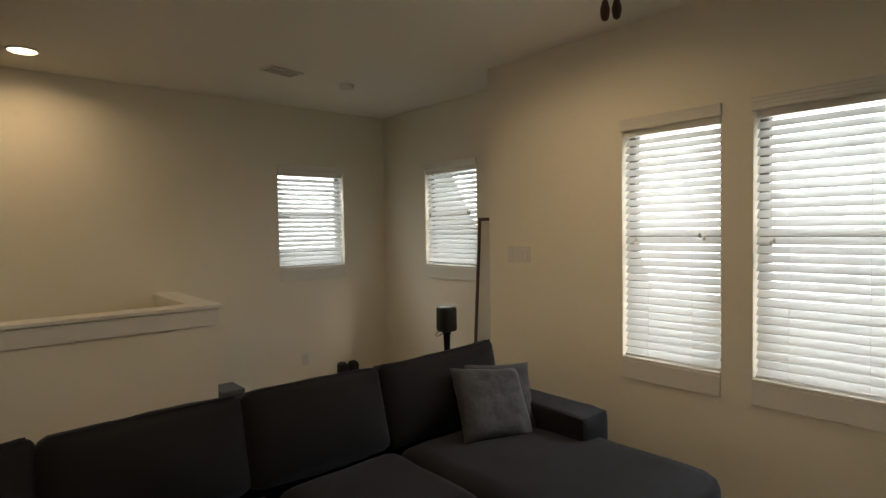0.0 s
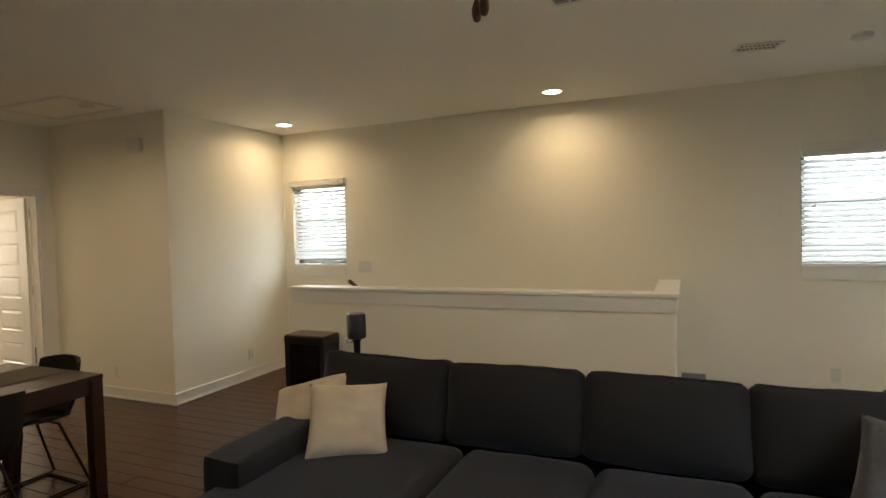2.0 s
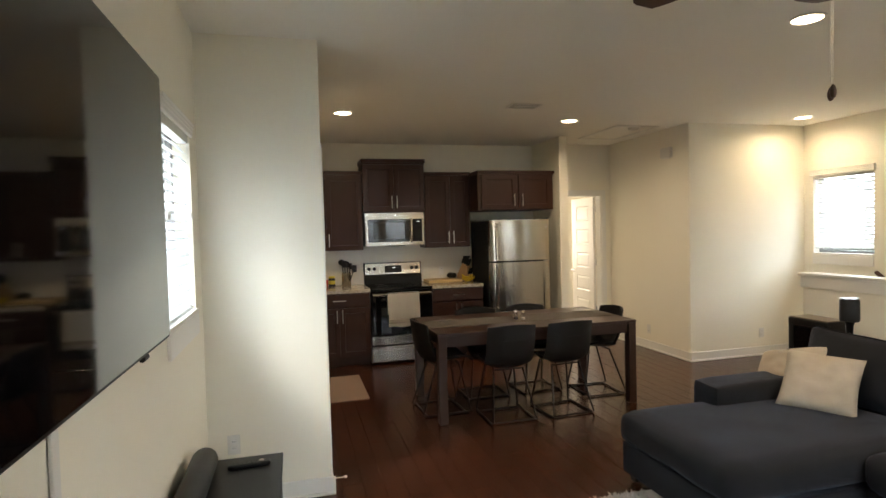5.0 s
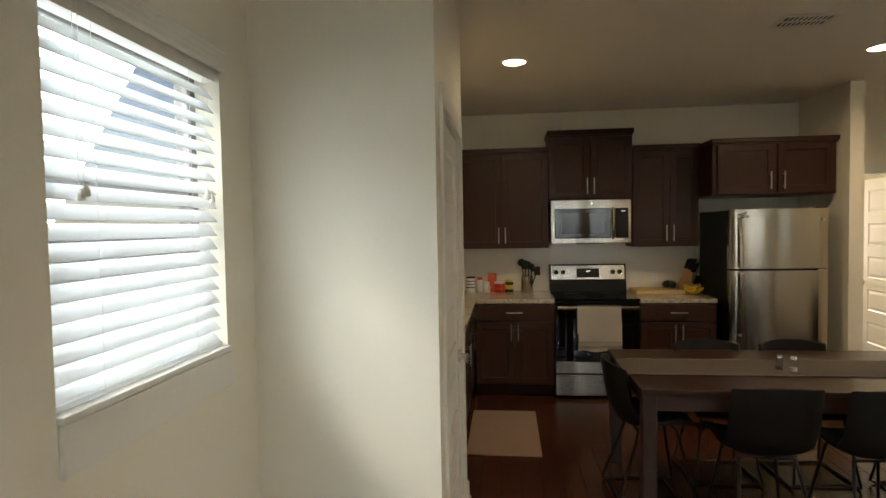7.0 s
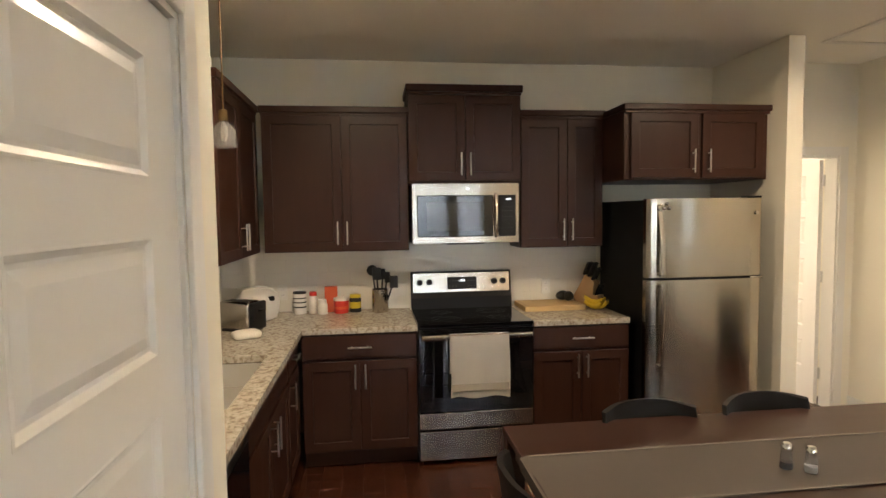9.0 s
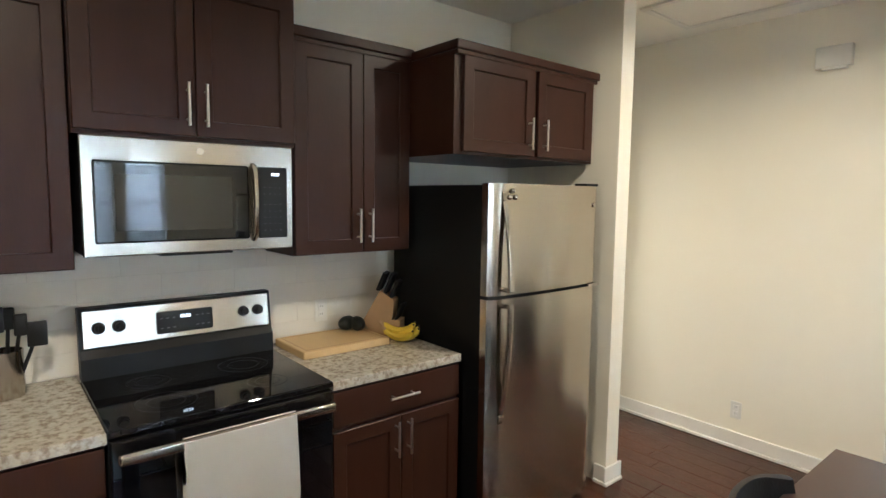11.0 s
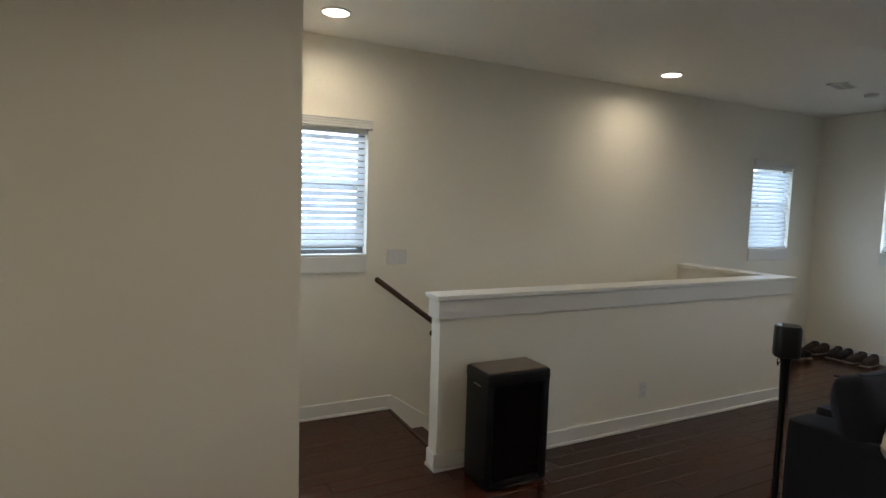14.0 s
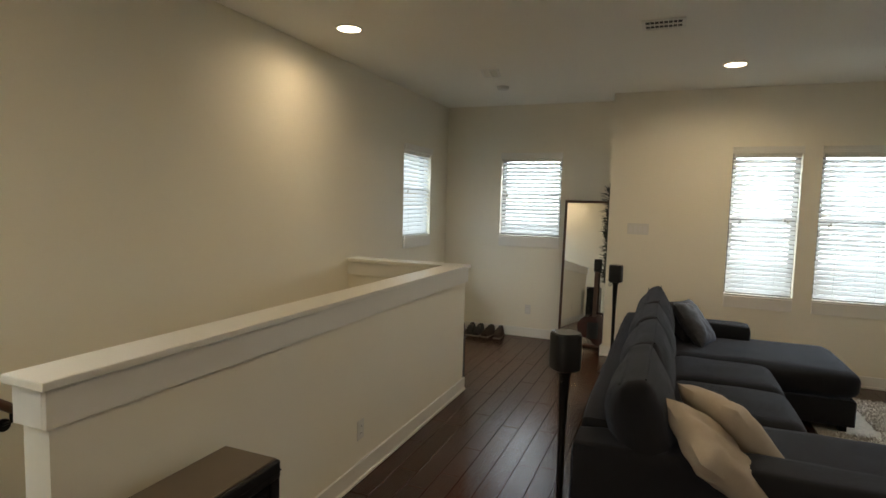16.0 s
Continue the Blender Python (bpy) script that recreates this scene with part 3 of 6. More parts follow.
# ---- ceiling fixtures ----
LAMPS = [(-2.15, 4.58), (0.735, 4.58), (2.45, 2.07), (0.27, 1.94), (-2.68, 2.0), (-2.60, -0.43)]
first = None
for x, y in LAMPS:
    if first is None:
        first = thing("recessed_light", "lit round recessed ceiling light with white trim ring", "ceiling light", pose(x, y, H), group="recessed ceiling lights")
        bm = B()
        lathe(bm, [(0.096, -0.0005), (0.096, -0.004), (0.088, -0.009), (0.079, -0.009), (0.077, -0.004), (0.077, -0.0005)], 32)
        part("trim_ring", bm, TRIM, first, "white trim ring", True)
        bm = B()
        lathe(bm, [(0.0765, -0.001), (0.0765, -0.006), (0.05, -0.008), (0.01, -0.0085)], 32)
        part("lens", bm, LAMP_GLOW, first, "glowing warm lens", True)
    else:
        copy_thing(first, pose(x, y, H))
    spot_light(x, y, LAMP_POWER * (0.7 if y > 4 else 1.15))


def vent(x, y, w, d, turn, label):
    v = thing("ceiling_vent", label, "vent", pose(x, y, H, 0, 0, turn), group="ceiling vents")
    bm = B()
    for a in ((-w / 2, w / 2, -d / 2, -d / 2 + 0.022), (-w / 2, w / 2, d / 2 - 0.022, d / 2), (-w / 2, -w / 2 + 0.022, -d / 2 + 0.022, d / 2 - 0.022), (w / 2 - 0.022, w / 2, -d / 2 + 0.022, d / 2 - 0.022), (-w / 2 + 0.022, w / 2 - 0.022, -0.006, 0.006)):
        box(bm, *a, -0.011, -0.0005, 0.002, 1)
    part("frame", bm, TRIM, v)
    # no duct is cut; a black sheet gives the shade between louvres
    part("backing", boxed(-w / 2 + 0.01, w / 2 - 0.01, -d / 2 + 0.01, d / 2 - 0.01, -0.002, -0.0006), BLACK, v, "black sheet for the shade behind the louvres")
    me = mesh_of("louvre", boxed(-0.0045, 0.0045, -d / 2 + 0.02, d / 2 - 0.02, -0.0007, 0.0007), TRIM)
    n = int((w - 0.044) / 0.0245)
    for i in range(1, n):
        ob = new("louvre", me)
        ob.parent = v
        ob.matrix_basis = pose(-w / 2 + 0.022 + (w - 0.044) * i / n, 0, -0.0065, 0, 62, 0)



vent(2.235, 4.04, 0.28, 0.16, 12, "white louvred ceiling vent near the nook")
vent(1.24, 2.59, 0.26, 0.20, -90, "white ceiling vent with dark open louvres")
vent(-2.07, 1.21, 0.30, 0.20, 90, "white louvred ceiling vent over the table")
for x, y, r in ((2.825, 4.10, 0.06), (-2.95, 2.97, 0.06)):
    bm = B()
    lathe(bm, [(r, -0.0005), (r, -0.016), (r * 0.86, -0.03), (r * 0.3, -0.034)], 28)
    single("smoke_detector", bm, PLASTIC, "round white smoke detector on the ceiling", "smoke detector", pose(x, y, H), smooth=True, group="smoke detectors")
hatch = thing("attic_hatch", "white attic hatch panel with thin frame in hall ceiling", "hatch", pose(-3.75, 2.68, H), kind="structure")
bm = B()
for a in ((0, 0.92, 0, 0.04), (0, 0.92, 0.52, 0.56), (0, 0.04, 0.04, 0.52), (0.88, 0.92, 0.04, 0.52)):
    box(bm, *a, -0.014, -0.0005, 0.003, 1)
part("frame", bm, TRIM, hatch)
part("panel", boxed(0.045, 0.875, 0.045, 0.515, -0.006, -0.0005), CEIL, hatch)

# ceiling fan
fan = thing("ceiling_fan", "ceiling fan with dark wood blades and brushed nickel motor", "fan", pose(1.40, 0.72, 0))
bm = B()
lathe(bm, [(0.075, H - 0.0005), (0.075, H - 0.02), (0.03, H - 0.07), (0.014, H - 0.075), (0.014, 2.56), (0.07, 2.555), (0.11, 2.53), (0.115, 2.47), (0.09, 2.44), (0.06, 2.42)], 32)
part("motor", bm, NICKEL, fan, "brushed nickel motor housing", True)
bm = B()
lathe(bm, [(0.06, 2.42), (0.065, 2.40), (0.055, 2.365), (0.03, 2.345), (0.012, 2.335), (0.006, 2.325)], 28)
part("switch_cap", bm, mat("brown_bronze", (0.15, 0.10, 0.07), 0.35, 0.8, vary=0.15), fan, "brown bronze switch housing", True)
bm = B()
N = 14
ring = []
for i in range(N + 1):
    s = i / N
    wdt = 0.055 + 0.02 * math.sin(s * 2.2) if s < 0.9 else 0.073 * math.sqrt(max(0.02, 1 - ((s - 0.9) / 0.1) ** 2))
    ring.append((0.19 + 0.46 * s, wdt))
up = [[bm.verts.new((x, sg * wd, sg * wd * 0.2 + dz)) for sg in (-1, 1)] for x, wd in ring for dz in (0.003,)]
dn = [[bm.verts.new((x, sg * wd, sg * wd * 0.2 - 0.003)) for sg in (-1, 1)] for x, wd in ring]
for i in range(N):
    bm.faces.new((up[i][0], up[i + 1][0], up[i + 1][1], up[i][1]))
    bm.faces.new((dn[i][1], dn[i + 1][1], dn[i + 1][0], dn[i][0]))
    for e in (0, 1):
        bm.faces.new((up[i][e], dn[i][e], dn[i + 1][e], up[i + 1][e]))
bm.faces.new((up[0][0], up[0][1], dn[0][1], dn[0][0])), bm.faces.new((up[N][1], up[N][0], dn[N][0], dn[N][1]))
blade_me = mesh_of("blade", bm, BLADE, True)
bm = B()
box(bm, 0.09, 0.24, -0.018, 0.018, 0.004, 0.012, 0.003)
arm_me = mesh_of("blade_arm", bm, NICKEL)
for k in range(5):
    bl = new("blade", blade_me)
    bl.parent = fan
    bl.matrix_basis = pose(0, 0, 2.495, 0, 0, 132 + 72 * k)
    ar = new("blade_arm", arm_me)
    ar.parent = bl
for dx, dy, z in ((0.004, 0.044, 1.962), (0.024, 0.030, 1.966)):
    bm = B()
    tube(bm, (dx, dy, z + 0.052), (dx, dy, 2.37), 0.0005, seg=6)
    ch = part("pull_chain", bm, NICKEL, fan, "thin nickel pull chain")
    bm = B()
    lathe(bm, [(0.003, z + 0.054), (0.006, z + 0.049), (0.0098, z + 0.035), (0.0098, z + 0.026), (0.007, z + 0.014), (0.003, z + 0.011)], 16, dx, dy)
    part("fob", bm, RAIL, ch, "turned dark wood fob", True)


# ---- kitchen ----
def bar_handle(parent, x, z0, z1, vertical=True, y=0.0):
    bm = B()
    if vertical:
        tube(bm, (x, y - 0.032, z0), (x, y - 0.032, z1), 0.0055, seg=10)
        for z in (z0 + 0.025, z1 - 0.025):
            tube(bm, (x, y, z), (x, y - 0.032, z), 0.004, seg=8)
    else:
        tube(bm, (x - z1, y - 0.032, z0), (x + z1, y - 0.032, z0), 0.0055, seg=10)
        for d in (-z1 + 0.025, z1 - 0.025):
            tube(bm, (x + d, y, z0), (x + d, y - 0.032, z0), 0.004, seg=8)
    return part("handle", bm, NICKEL, parent, "satin nickel bar handle", True)


def shaker(name, parent, x0, x1, z0, z1, frame=0.058):
    """A recessed-panel front in one piece, its back on y = 0."""
    bm = B()
    rings = []
    for inset, y in ((0.0, -0.001), (0.0, -0.018), (0.002, -0.02), (frame - 0.001, -0.02), (frame + 0.001, -0.0185), (frame + 0.003, -0.0105)):
        rings.append([bm.verts.new(p) for p in ((x0 + inset, y, z0 + inset), (x1 - inset, y, z0 + inset), (x1 - inset, y, z1 - inset), (x0 + inset, y, z1 - inset))])
    for a, c in zip(rings, rings[1:]):
        for k in range(4):
            bm.faces.new((a[k], a[(k + 1) % 4], c[(k + 1) % 4], c[k]))
    bm.faces.new(rings[-1]), bm.faces.new(rings[0][::-1])
    return part(name, bm, CAB, parent)


def cabinet(label, w, depth, z0, z1, m, doors=(), drawers=(), crown=0.0, toe=0.0, well=0.0):
    """doors: (x0, x1, z0, z1, handle x, handle z0); drawers: (x0, x1, z0, z1)."""
    c = thing("cabinet", label, "cabinet", m, group="kitchen cabinets")
    bm = B()
    box(bm, 0.001, w - 0.001, 0, depth, z0 + toe, well or z1, 0.001, 1)
    if well:  # open above, to take the sink's bowls
        box(bm, 0.001, w - 0.001, 0, 0.018, well, z1)
        box(bm, 0.001, 0.019, 0.018, depth, well, z1)
        box(bm, w - 0.019, w - 0.001, 0.018, depth, well, z1)
    if toe:
        box(bm, 0.001, w - 0.001, 0.065, depth, 0.001, toe)
    part("body", bm, CAB, c)
    if crown:
        bm = B()
        box(bm, -0.012, w + 0.012, -0.034, depth, z1 + 0.001, z1 + crown, 0.006)
        box(bm, 0.0, w, -0.024, depth, z1 - 0.018, z1 + 0.001, 0.003)
        part("crown", bm, CAB, c)
    for x0, x1, a, b, hx, hz in doors:
        d = shaker("door", c, x0, x1, a, b)
        if hx is not None:
            bar_handle(d, hx, hz, hz + 0.155, True, -0.02)
    for x0, x1, a, b in drawers:
        bm = B()
        box(bm, x0, x1, -0.02, -0.001, a, b, 0.003)
        d = part("drawer", bm, CAB, c)
        bar_handle(d, (x0 + x1) / 2, (a + b) / 2, 0.075, False, -0.02)
    return c


def west(x, y):
    return pose(x, y, 0, 0, 0, 90)


def pair(w, z0, z1, hz, split=None):
    s = split or w / 2
    return [(0.004, s - 0.002, z0, z1, s - 0.032, hz), (s + 0.002, w - 0.004, z0, z1, s + 0.032, hz)]


cabinet("dark espresso wall cabinet with two shaker doors over counter", 0.97, 0.319, 1.37, 2.30, west(-4.13, -1.06), pair(0.97, 1.375, 2.285, 1.42, 0.52), crown=0.045)
cabinet("raised dark espresso cabinet over the microwave, two doors", 0.785, 0.349, 1.83, 2.445, west(-4.10, -0.088), pair(0.785, 1.845, 2.425, 1.88), crown=0.05)
cabinet("dark espresso wall cabinet beside the refrigerator, two doors", 0.606, 0.319, 1.37, 2.29, west(-4.13, 0.70), pair(0.606, 1.375, 2.275, 1.42, 0.34), crown=0.045)
cabinet("deep dark espresso cabinet over the refrigerator, two doors", 1.025, 0.655, 1.826, 2.28, west(-3.795, 1.312), [(0.045, 0.515, 1.84, 2.265, 0.475, 1.87), (0.545, 0.99, 1.84, 2.265, 0.585, 1.87)], crown=0.042)
cabinet("dark espresso wall cabinet by the sink, shaker doors", 0.98, 0.329, 1.37, 2.30, pose(-3.15, -1.11, 0, 0, 0, 180), pair(0.98, 1.375, 2.285, 1.42), crown=0.045)
cabinet("dark espresso base cabinet with drawer and two doors", 0.722, 0.65, 0, 0.875, west(-3.79, -0.795), pair(0.722, 0.125, 0.70, 0.53), [(0.004, 0.718, 0.72, 0.865)], toe=0.11)
cabinet("dark espresso base cabinet beside the refrigerator with drawer", 0.66, 0.65, 0, 0.875, west(-3.79, 0.690), pair(0.66, 0.125, 0.70, 0.53), [(0.004, 0.656, 0.72, 0.865)], toe=0.11)
cabinet("dark espresso corner base cabinet with a drawer", 0.42, 0.60, 0, 0.875, pose(-3.37, -0.835, 0, 0, 0, 180), [(0.004, 0.40, 0.125, 0.70, 0.05, 0.53)], [(0.004, 0.40, 0.72, 0.865)], toe=0.11)
sb_ = cabinet("dark espresso sink base cabinet with two doors", 1.0, 0.60, 0, 0.875, pose(-2.355, -0.835, 0, 0, 0, 180), [(0.004, 0.498, 0.125, 0.70, 0.46, 0.53), (0.502, 0.996, 0.125, 0.70, 0.54, 0.53)], toe=0.11, well=0.69)
part("false_front", boxed(0.004, 0.996, -0.02, -0.001, 0.72, 0.865, bevel=0.003), CAB, sb_)
dw = thing("dishwasher", "black built-in dishwasher under the granite counter", "dishwasher", pose(-1.83, -0.835, 0, 0, 0, 180))
part("body", boxed(0.0, 0.522, 0, 0.60, 0.001, 0.872), BLACK, dw)
part("door", boxed(0.008, 0.515, -0.028, -0.001, 0.11, 0.80, bevel=0.004), GLOSS, dw)
part("control_strip", boxed(0.008, 0.515, -0.032, -0.001, 0.805, 0.868, bevel=0.004), BLACK, dw)

# worktops
bm = B()
box(bm, -4.448, -3.762, -1.438, -0.070, 0.876, 0.914, 0.004)
SX0, SX1, SY0, SY1 = -3.17, -2.37, -1.31, -0.885
for a in ((-3.762, SX0, -1.438, -0.785), (SX1, -1.822, -1.438, -0.785), (SX0, SX1, -1.438, SY0), (SX0, SX1, SY1, -0.785)):
    box(bm, *a, 0.876, 0.914, 0.0015, 1)
single("worktop", bm, GRANITE, "speckled beige granite worktop round the kitchen corner", "worktop", group="worktops")
single("worktop", boxed(-4.448, -3.762, 0.690, 1.352, 0.876, 0.914, bevel=0.004), GRANITE, "speckled beige granite worktop between stove and refrigerator", "worktop", group="worktops")
SINK = mat("sink_steel", (0.72, 0.72, 0.71), 0.5, 1.0, vary=0.05, bump=0.03)
sink = thing("sink", "stainless double bowl sink set in the granite", "sink", pose(0, 0, 0))
for n, (a, b) in enumerate(((SX0 + 0.002, (SX0 + SX1) / 2 - 0.008), ((SX0 + SX1) / 2 + 0.008, SX1 - 0.002))):
    bm = B()
    c0, c1 = SY0 + 0.002, SY1 - 0.002
    for d in ((a, b, c0, c1, 0.70, 0.705), (a, a + 0.004, c0, c1, 0.705, 0.874), (b - 0.004, b, c0, c1, 0.705, 0.874), (a + 0.004, b - 0.004, c0, c0 + 0.004, 0.705, 0.874), (a + 0.004, b - 0.004, c1 - 0.004, c1, 0.705, 0.874)):
        box(bm, *d)
    part("bowl", bm, SINK, sink)
part("divider", boxed((SX0 + SX1) / 2 - 0.008, (SX0 + SX1) / 2 + 0.008, SY0 + 0.002, SY1 - 0.002, 0.70, 0.872, bevel=0.004), STEEL, sink)

# range
st = thing("stove", "stainless and black glass electric range with backguard", "stove", west(-3.785, -0.067))
w = 0.753
bm = B()
box(bm, 0, w, 0.0, 0.62, 0.02, 0.895)
part("body", bm, BLACK, st)
part("cooktop", boxed(-0.002, w + 0.002, -0.028, 0.56, 0.896, 0.918, bevel=0.004), GLOSS, st, "black glass cooktop")
bm = B()
for cx, cy, r in ((0.2, 0.14, 0.10), (0.56, 0.14, 0.075), (0.2, 0.40, 0.075), (0.56, 0.40, 0.10)):
    for q in (r, r * 0.62):
        n = 40
        o = [bm.verts.new((cx + q * math.cos(6.2832 * k / n), cy + q * math.sin(6.2832 * k / n), 0.9184)) for k in range(n)]
        i = [bm.verts.new((cx + (q - 0.002) * math.cos(6.2832 * k / n), cy + (q - 0.002) * math.sin(6.2832 * k / n), 0.9184)) for k in range(n)]
        for k in range(n):
            bm.faces.new((o[k], o[(k + 1) % n], i[(k + 1) % n], i[k]))
part("burner_ring", bm, BLACK, st)
bm = B()
prof = [(0.545, 0.918), (0.60, 0.918), (0.63, 1.19), (0.585, 1.19), (0.565, 1.03), (0.545, 1.0)]
f = [[bm.verts.new((x, y, z)) for y, z in prof] for x in (0, w)]
bm.faces.new(f[0]), bm.faces.new(f[1][::-1])
for k in range(len(prof)):
    j = (k + 1) % len(prof)
    bm.faces.new((f[0][k], f[0][j], f[1][j], f[1][k]))
part("backguard", bm, BLACK, st)
tilt = pose(0, 0.562, 1.03, -7)
panel = part("control_panel", boxed(0.012, w - 0.012, -0.006, 0.001, 0.006, 0.152, bevel=0.003), STEEL, st, "brushed steel control panel")
panel.matrix_basis = tilt
disp = part("display", boxed(0.27, 0.49, -0.010, -0.006, 0.028, 0.118, bevel=0.006), BLACK, panel, "black display with glowing clock")
for kx in (0.065, 0.135, 0.625, 0.69):
    bm = B()
    tube(bm, (kx, -0.006, 0.082), (kx, -0.022, 0.082), 0.024, 0.021, 20)
    tube(bm, (kx, -0.022, 0.082), (kx, -0.034, 0.082), 0.017, 0.015, 20)
    box(bm, kx - 0.003, kx + 0.003, -0.037, -0.03, 0.068, 0.098)
    part("knob", bm, BLACK, panel, "black control knob", True)


def words(name, text, size, material, parent, m, label=""):
    cu = bpy.data.curves.new(name, "FONT")
    cu.body, cu.size, cu.extrude, cu.align_x, cu.align_y = text, size, 0.0004, "CENTER", "CENTER"
    cu.materials.append(material)
    ob = new(name, cu)
    ob.parent = parent
    ob.matrix_basis = m
    return tagged(ob, label)


words("clock_digits", "10:24", 0.019, DIGITS, panel, pose(0.38, -0.0112, 0.092, 90, 0, 0))
me = mesh_of("touch_key", boxed(-0.005, 0.005, -0.0006, 0, -0.0015, 0.0015), KEY_GREY)
for kx in (0.288, 0.312, 0.336, 0.428, 0.45, 0.472):
    for kz in (0.05, 0.09):
        ob = new("touch_key", me)
        ob.parent = panel
        ob.matrix_basis = pose(kx, -0.0102, kz)
door = part("oven_door", boxed(0.004, w - 0.004, -0.03, -0.001, 0.345, 0.885, bevel=0.004), GLOSS, st, "black glass oven door")
part("door_trim", boxed(0.004, w - 0.004, -0.032, -0.001, 0.235, 0.342, bevel=0.004), STEEL, st)
part("drawer", boxed(0.004, w - 0.004, -0.032, -0.001, 0.03, 0.222, bevel=0.005), STEEL, st, "brushed steel warming drawer")
bm = B()
box(bm, 0.015, w - 0.015, -0.089, -0.063, 0.821, 0.859, 0.011, 4)
for x in (0.035, w - 0.035):
    box(bm, x - 0.012, x + 0.012, -0.075, -0.03, 0.828, 0.856, 0.003)
part("handle", bm, STEEL, door, "round steel oven handle", True)

# towel folded over the oven handle
bm = B()
NX, x0, x1 = 12, 0.195, 0.575
back, front = -0.058, -0.094
prof = [(back + 0.004, 0.60), (back, 0.70), (back, 0.80), (back - 0.004, 0.848), (-0.075, 0.862), (front + 0.004, 0.85), (front, 0.80), (front - 0.002, 0.70), (front - 0.004, 0.58), (front - 0.003, 0.455)]
grid = []
for k, (y, z) in enumerate(prof):
    grid.append([bm.verts.new((x0 + (x1 - x0) * i / NX + 0.006 * (k > 6) * math.sin(k), y - (0.007 * math.sin(i * 1.3 + 0.4 + 0.35 * k) * (k - 5) / 5 if k > 5 else 0), z + (0.008 * math.sin(i * 0.9) if k in (0, 9) else 0))) for i in range(NX + 1)])
for r0, r1 in zip(grid, grid[1:]):
    for i in range(NX):
        bm.faces.new((r0[i], r0[i + 1], r1[i + 1], r1[i]))
bmesh.ops.solidify(bm, geom=bm.faces[:], thickness=0.004)
tw = thing("dish_towel", "cream cotton towel with a darker band hung on the oven handle", "towel", west(-3.785, -0.067))
part("cloth", bm, TOWEL, tw, smooth=True)
bm = B()
box(bm, x0 + 0.004, x1 - 0.004, front - 0.0125, front - 0.0105, 0.50, 0.545)
part("stripe", bm, mat("towel_band", (0.40, 0.37, 0.33), 0.95, vary=0.1, fine=300, bump=0.4), tw, "greyish woven band")

# microwave
mw = thing("microwave", "stainless over-the-range microwave with black glass door", "microwave", west(-4.118, -0.068))
part("body", boxed(0.004, 0.748, 0.0, 0.33, 1.415, 1.826), DARK_METAL, mw)
part("fascia", boxed(0.0, 0.752, -0.024, -0.0005, 1.412, 1.828, bevel=0.004), STEEL, mw, "brushed steel front")
part("window", boxed(0.035, 0.565, -0.028, -0.023, 1.458, 1.745, bevel=0.006), GLOSS, mw, "dark door glass")
part("window_mesh", boxed(0.10, 0.50, -0.0285, -0.0279, 1.50, 1.70), mat("door_mesh", (0.022, 0.022, 0.021), 0.03, vary=0.1, spec=0.55), mw, "perforated screen in the door glass")
part("keypad", boxed(0.605, 0.725, -0.028, -0.023, 1.458, 1.745, bevel=0.004), BLACK, mw, "black keypad panel")
bm = B()
path_tube(bm, [(0.585, -0.022, 1.455), (0.585, -0.05, 1.480), (0.585, -0.058, 1.600), (0.585, -0.05, 1.725), (0.585, -0.022, 1.750)], 0.012, 12)
part("handle", bm, STEEL, mw, "curved steel door handle", True)
words("clock_digits", "10:24", 0.016, DIGITS, mw, pose(0.675, -0.0285, 1.715, 90, 0, 0))
for r in range(7):
    for c in range(4):
        ob = new("touch_key", me)
        ob.parent = mw
        ob.matrix_basis = pose(0.63 + 0.022 * c, -0.0282, 1.490 + 0.026 * r + (0.016 if r > 4 else 0)) @ Matrix.Diagonal((0.55, 1, 0.5, 1))
bm = B()
tube(bm, (0.385, -0.024, 1.792), (0.385, -0.0265, 1.792), 0.013, seg=24)
part("badge", bm, CHROME, mw, "round plain maker's badge", True)
part("vent_lip", boxed(0.24, 0.50, -0.02, 0.15, 1.404, 1.415), BLACK, mw)

# refrigerator
fr = thing("refrigerator", "stainless top-freezer refrigerator with black sides", "refrigerator", west(-3.70, 1.403))
w = 0.80
part("body", boxed(0.006, w - 0.006, 0.0, 0.70, 0.03, 1.69, bevel=0.004), BLACK_SIDE, fr, "black textured cabinet")
part("kick_grille", boxed(0.02, w - 0.02, 0.005, 0.05, 0.001, 0.03), BLACK, fr)


def curved_door(z0, z1):
    bm = B()
    n, prof = 16, []
    for i in range(n + 1):
        s = i / n
        x = w * s
        e = min(s, 1 - s) * w
        prof.append((x, -0.062 - 0.016 * math.sin(math.pi * s) + (0.02 * (1 - math.sqrt(max(0, 1 - (1 - e / 0.02) ** 2))) if e < 0.02 else 0)))
    lo = [bm.verts.new((x, y, z0)) for x, y in prof] + [bm.verts.new((w, -0.002, z0)), bm.verts.new((0, -0.002, z0))]
    hi = [bm.verts.new((v.co.x, v.co.y, z1)) for v in lo]
    k = len(lo)
    for i in range(k):
        bm.faces.new((lo[i], lo[(i + 1) % k], hi[(i + 1) % k], hi[i]))
    bm.faces.new(lo[::-1]), bm.faces.new(hi)
    return bm


d_up = part("freezer_door", curved_door(1.188, 1.697), STEEL_V, fr, "brushed steel freezer door", True)
d_lo = part("fridge_door", curved_door(0.035, 1.172), STEEL_V, fr, "brushed steel lower door", True)


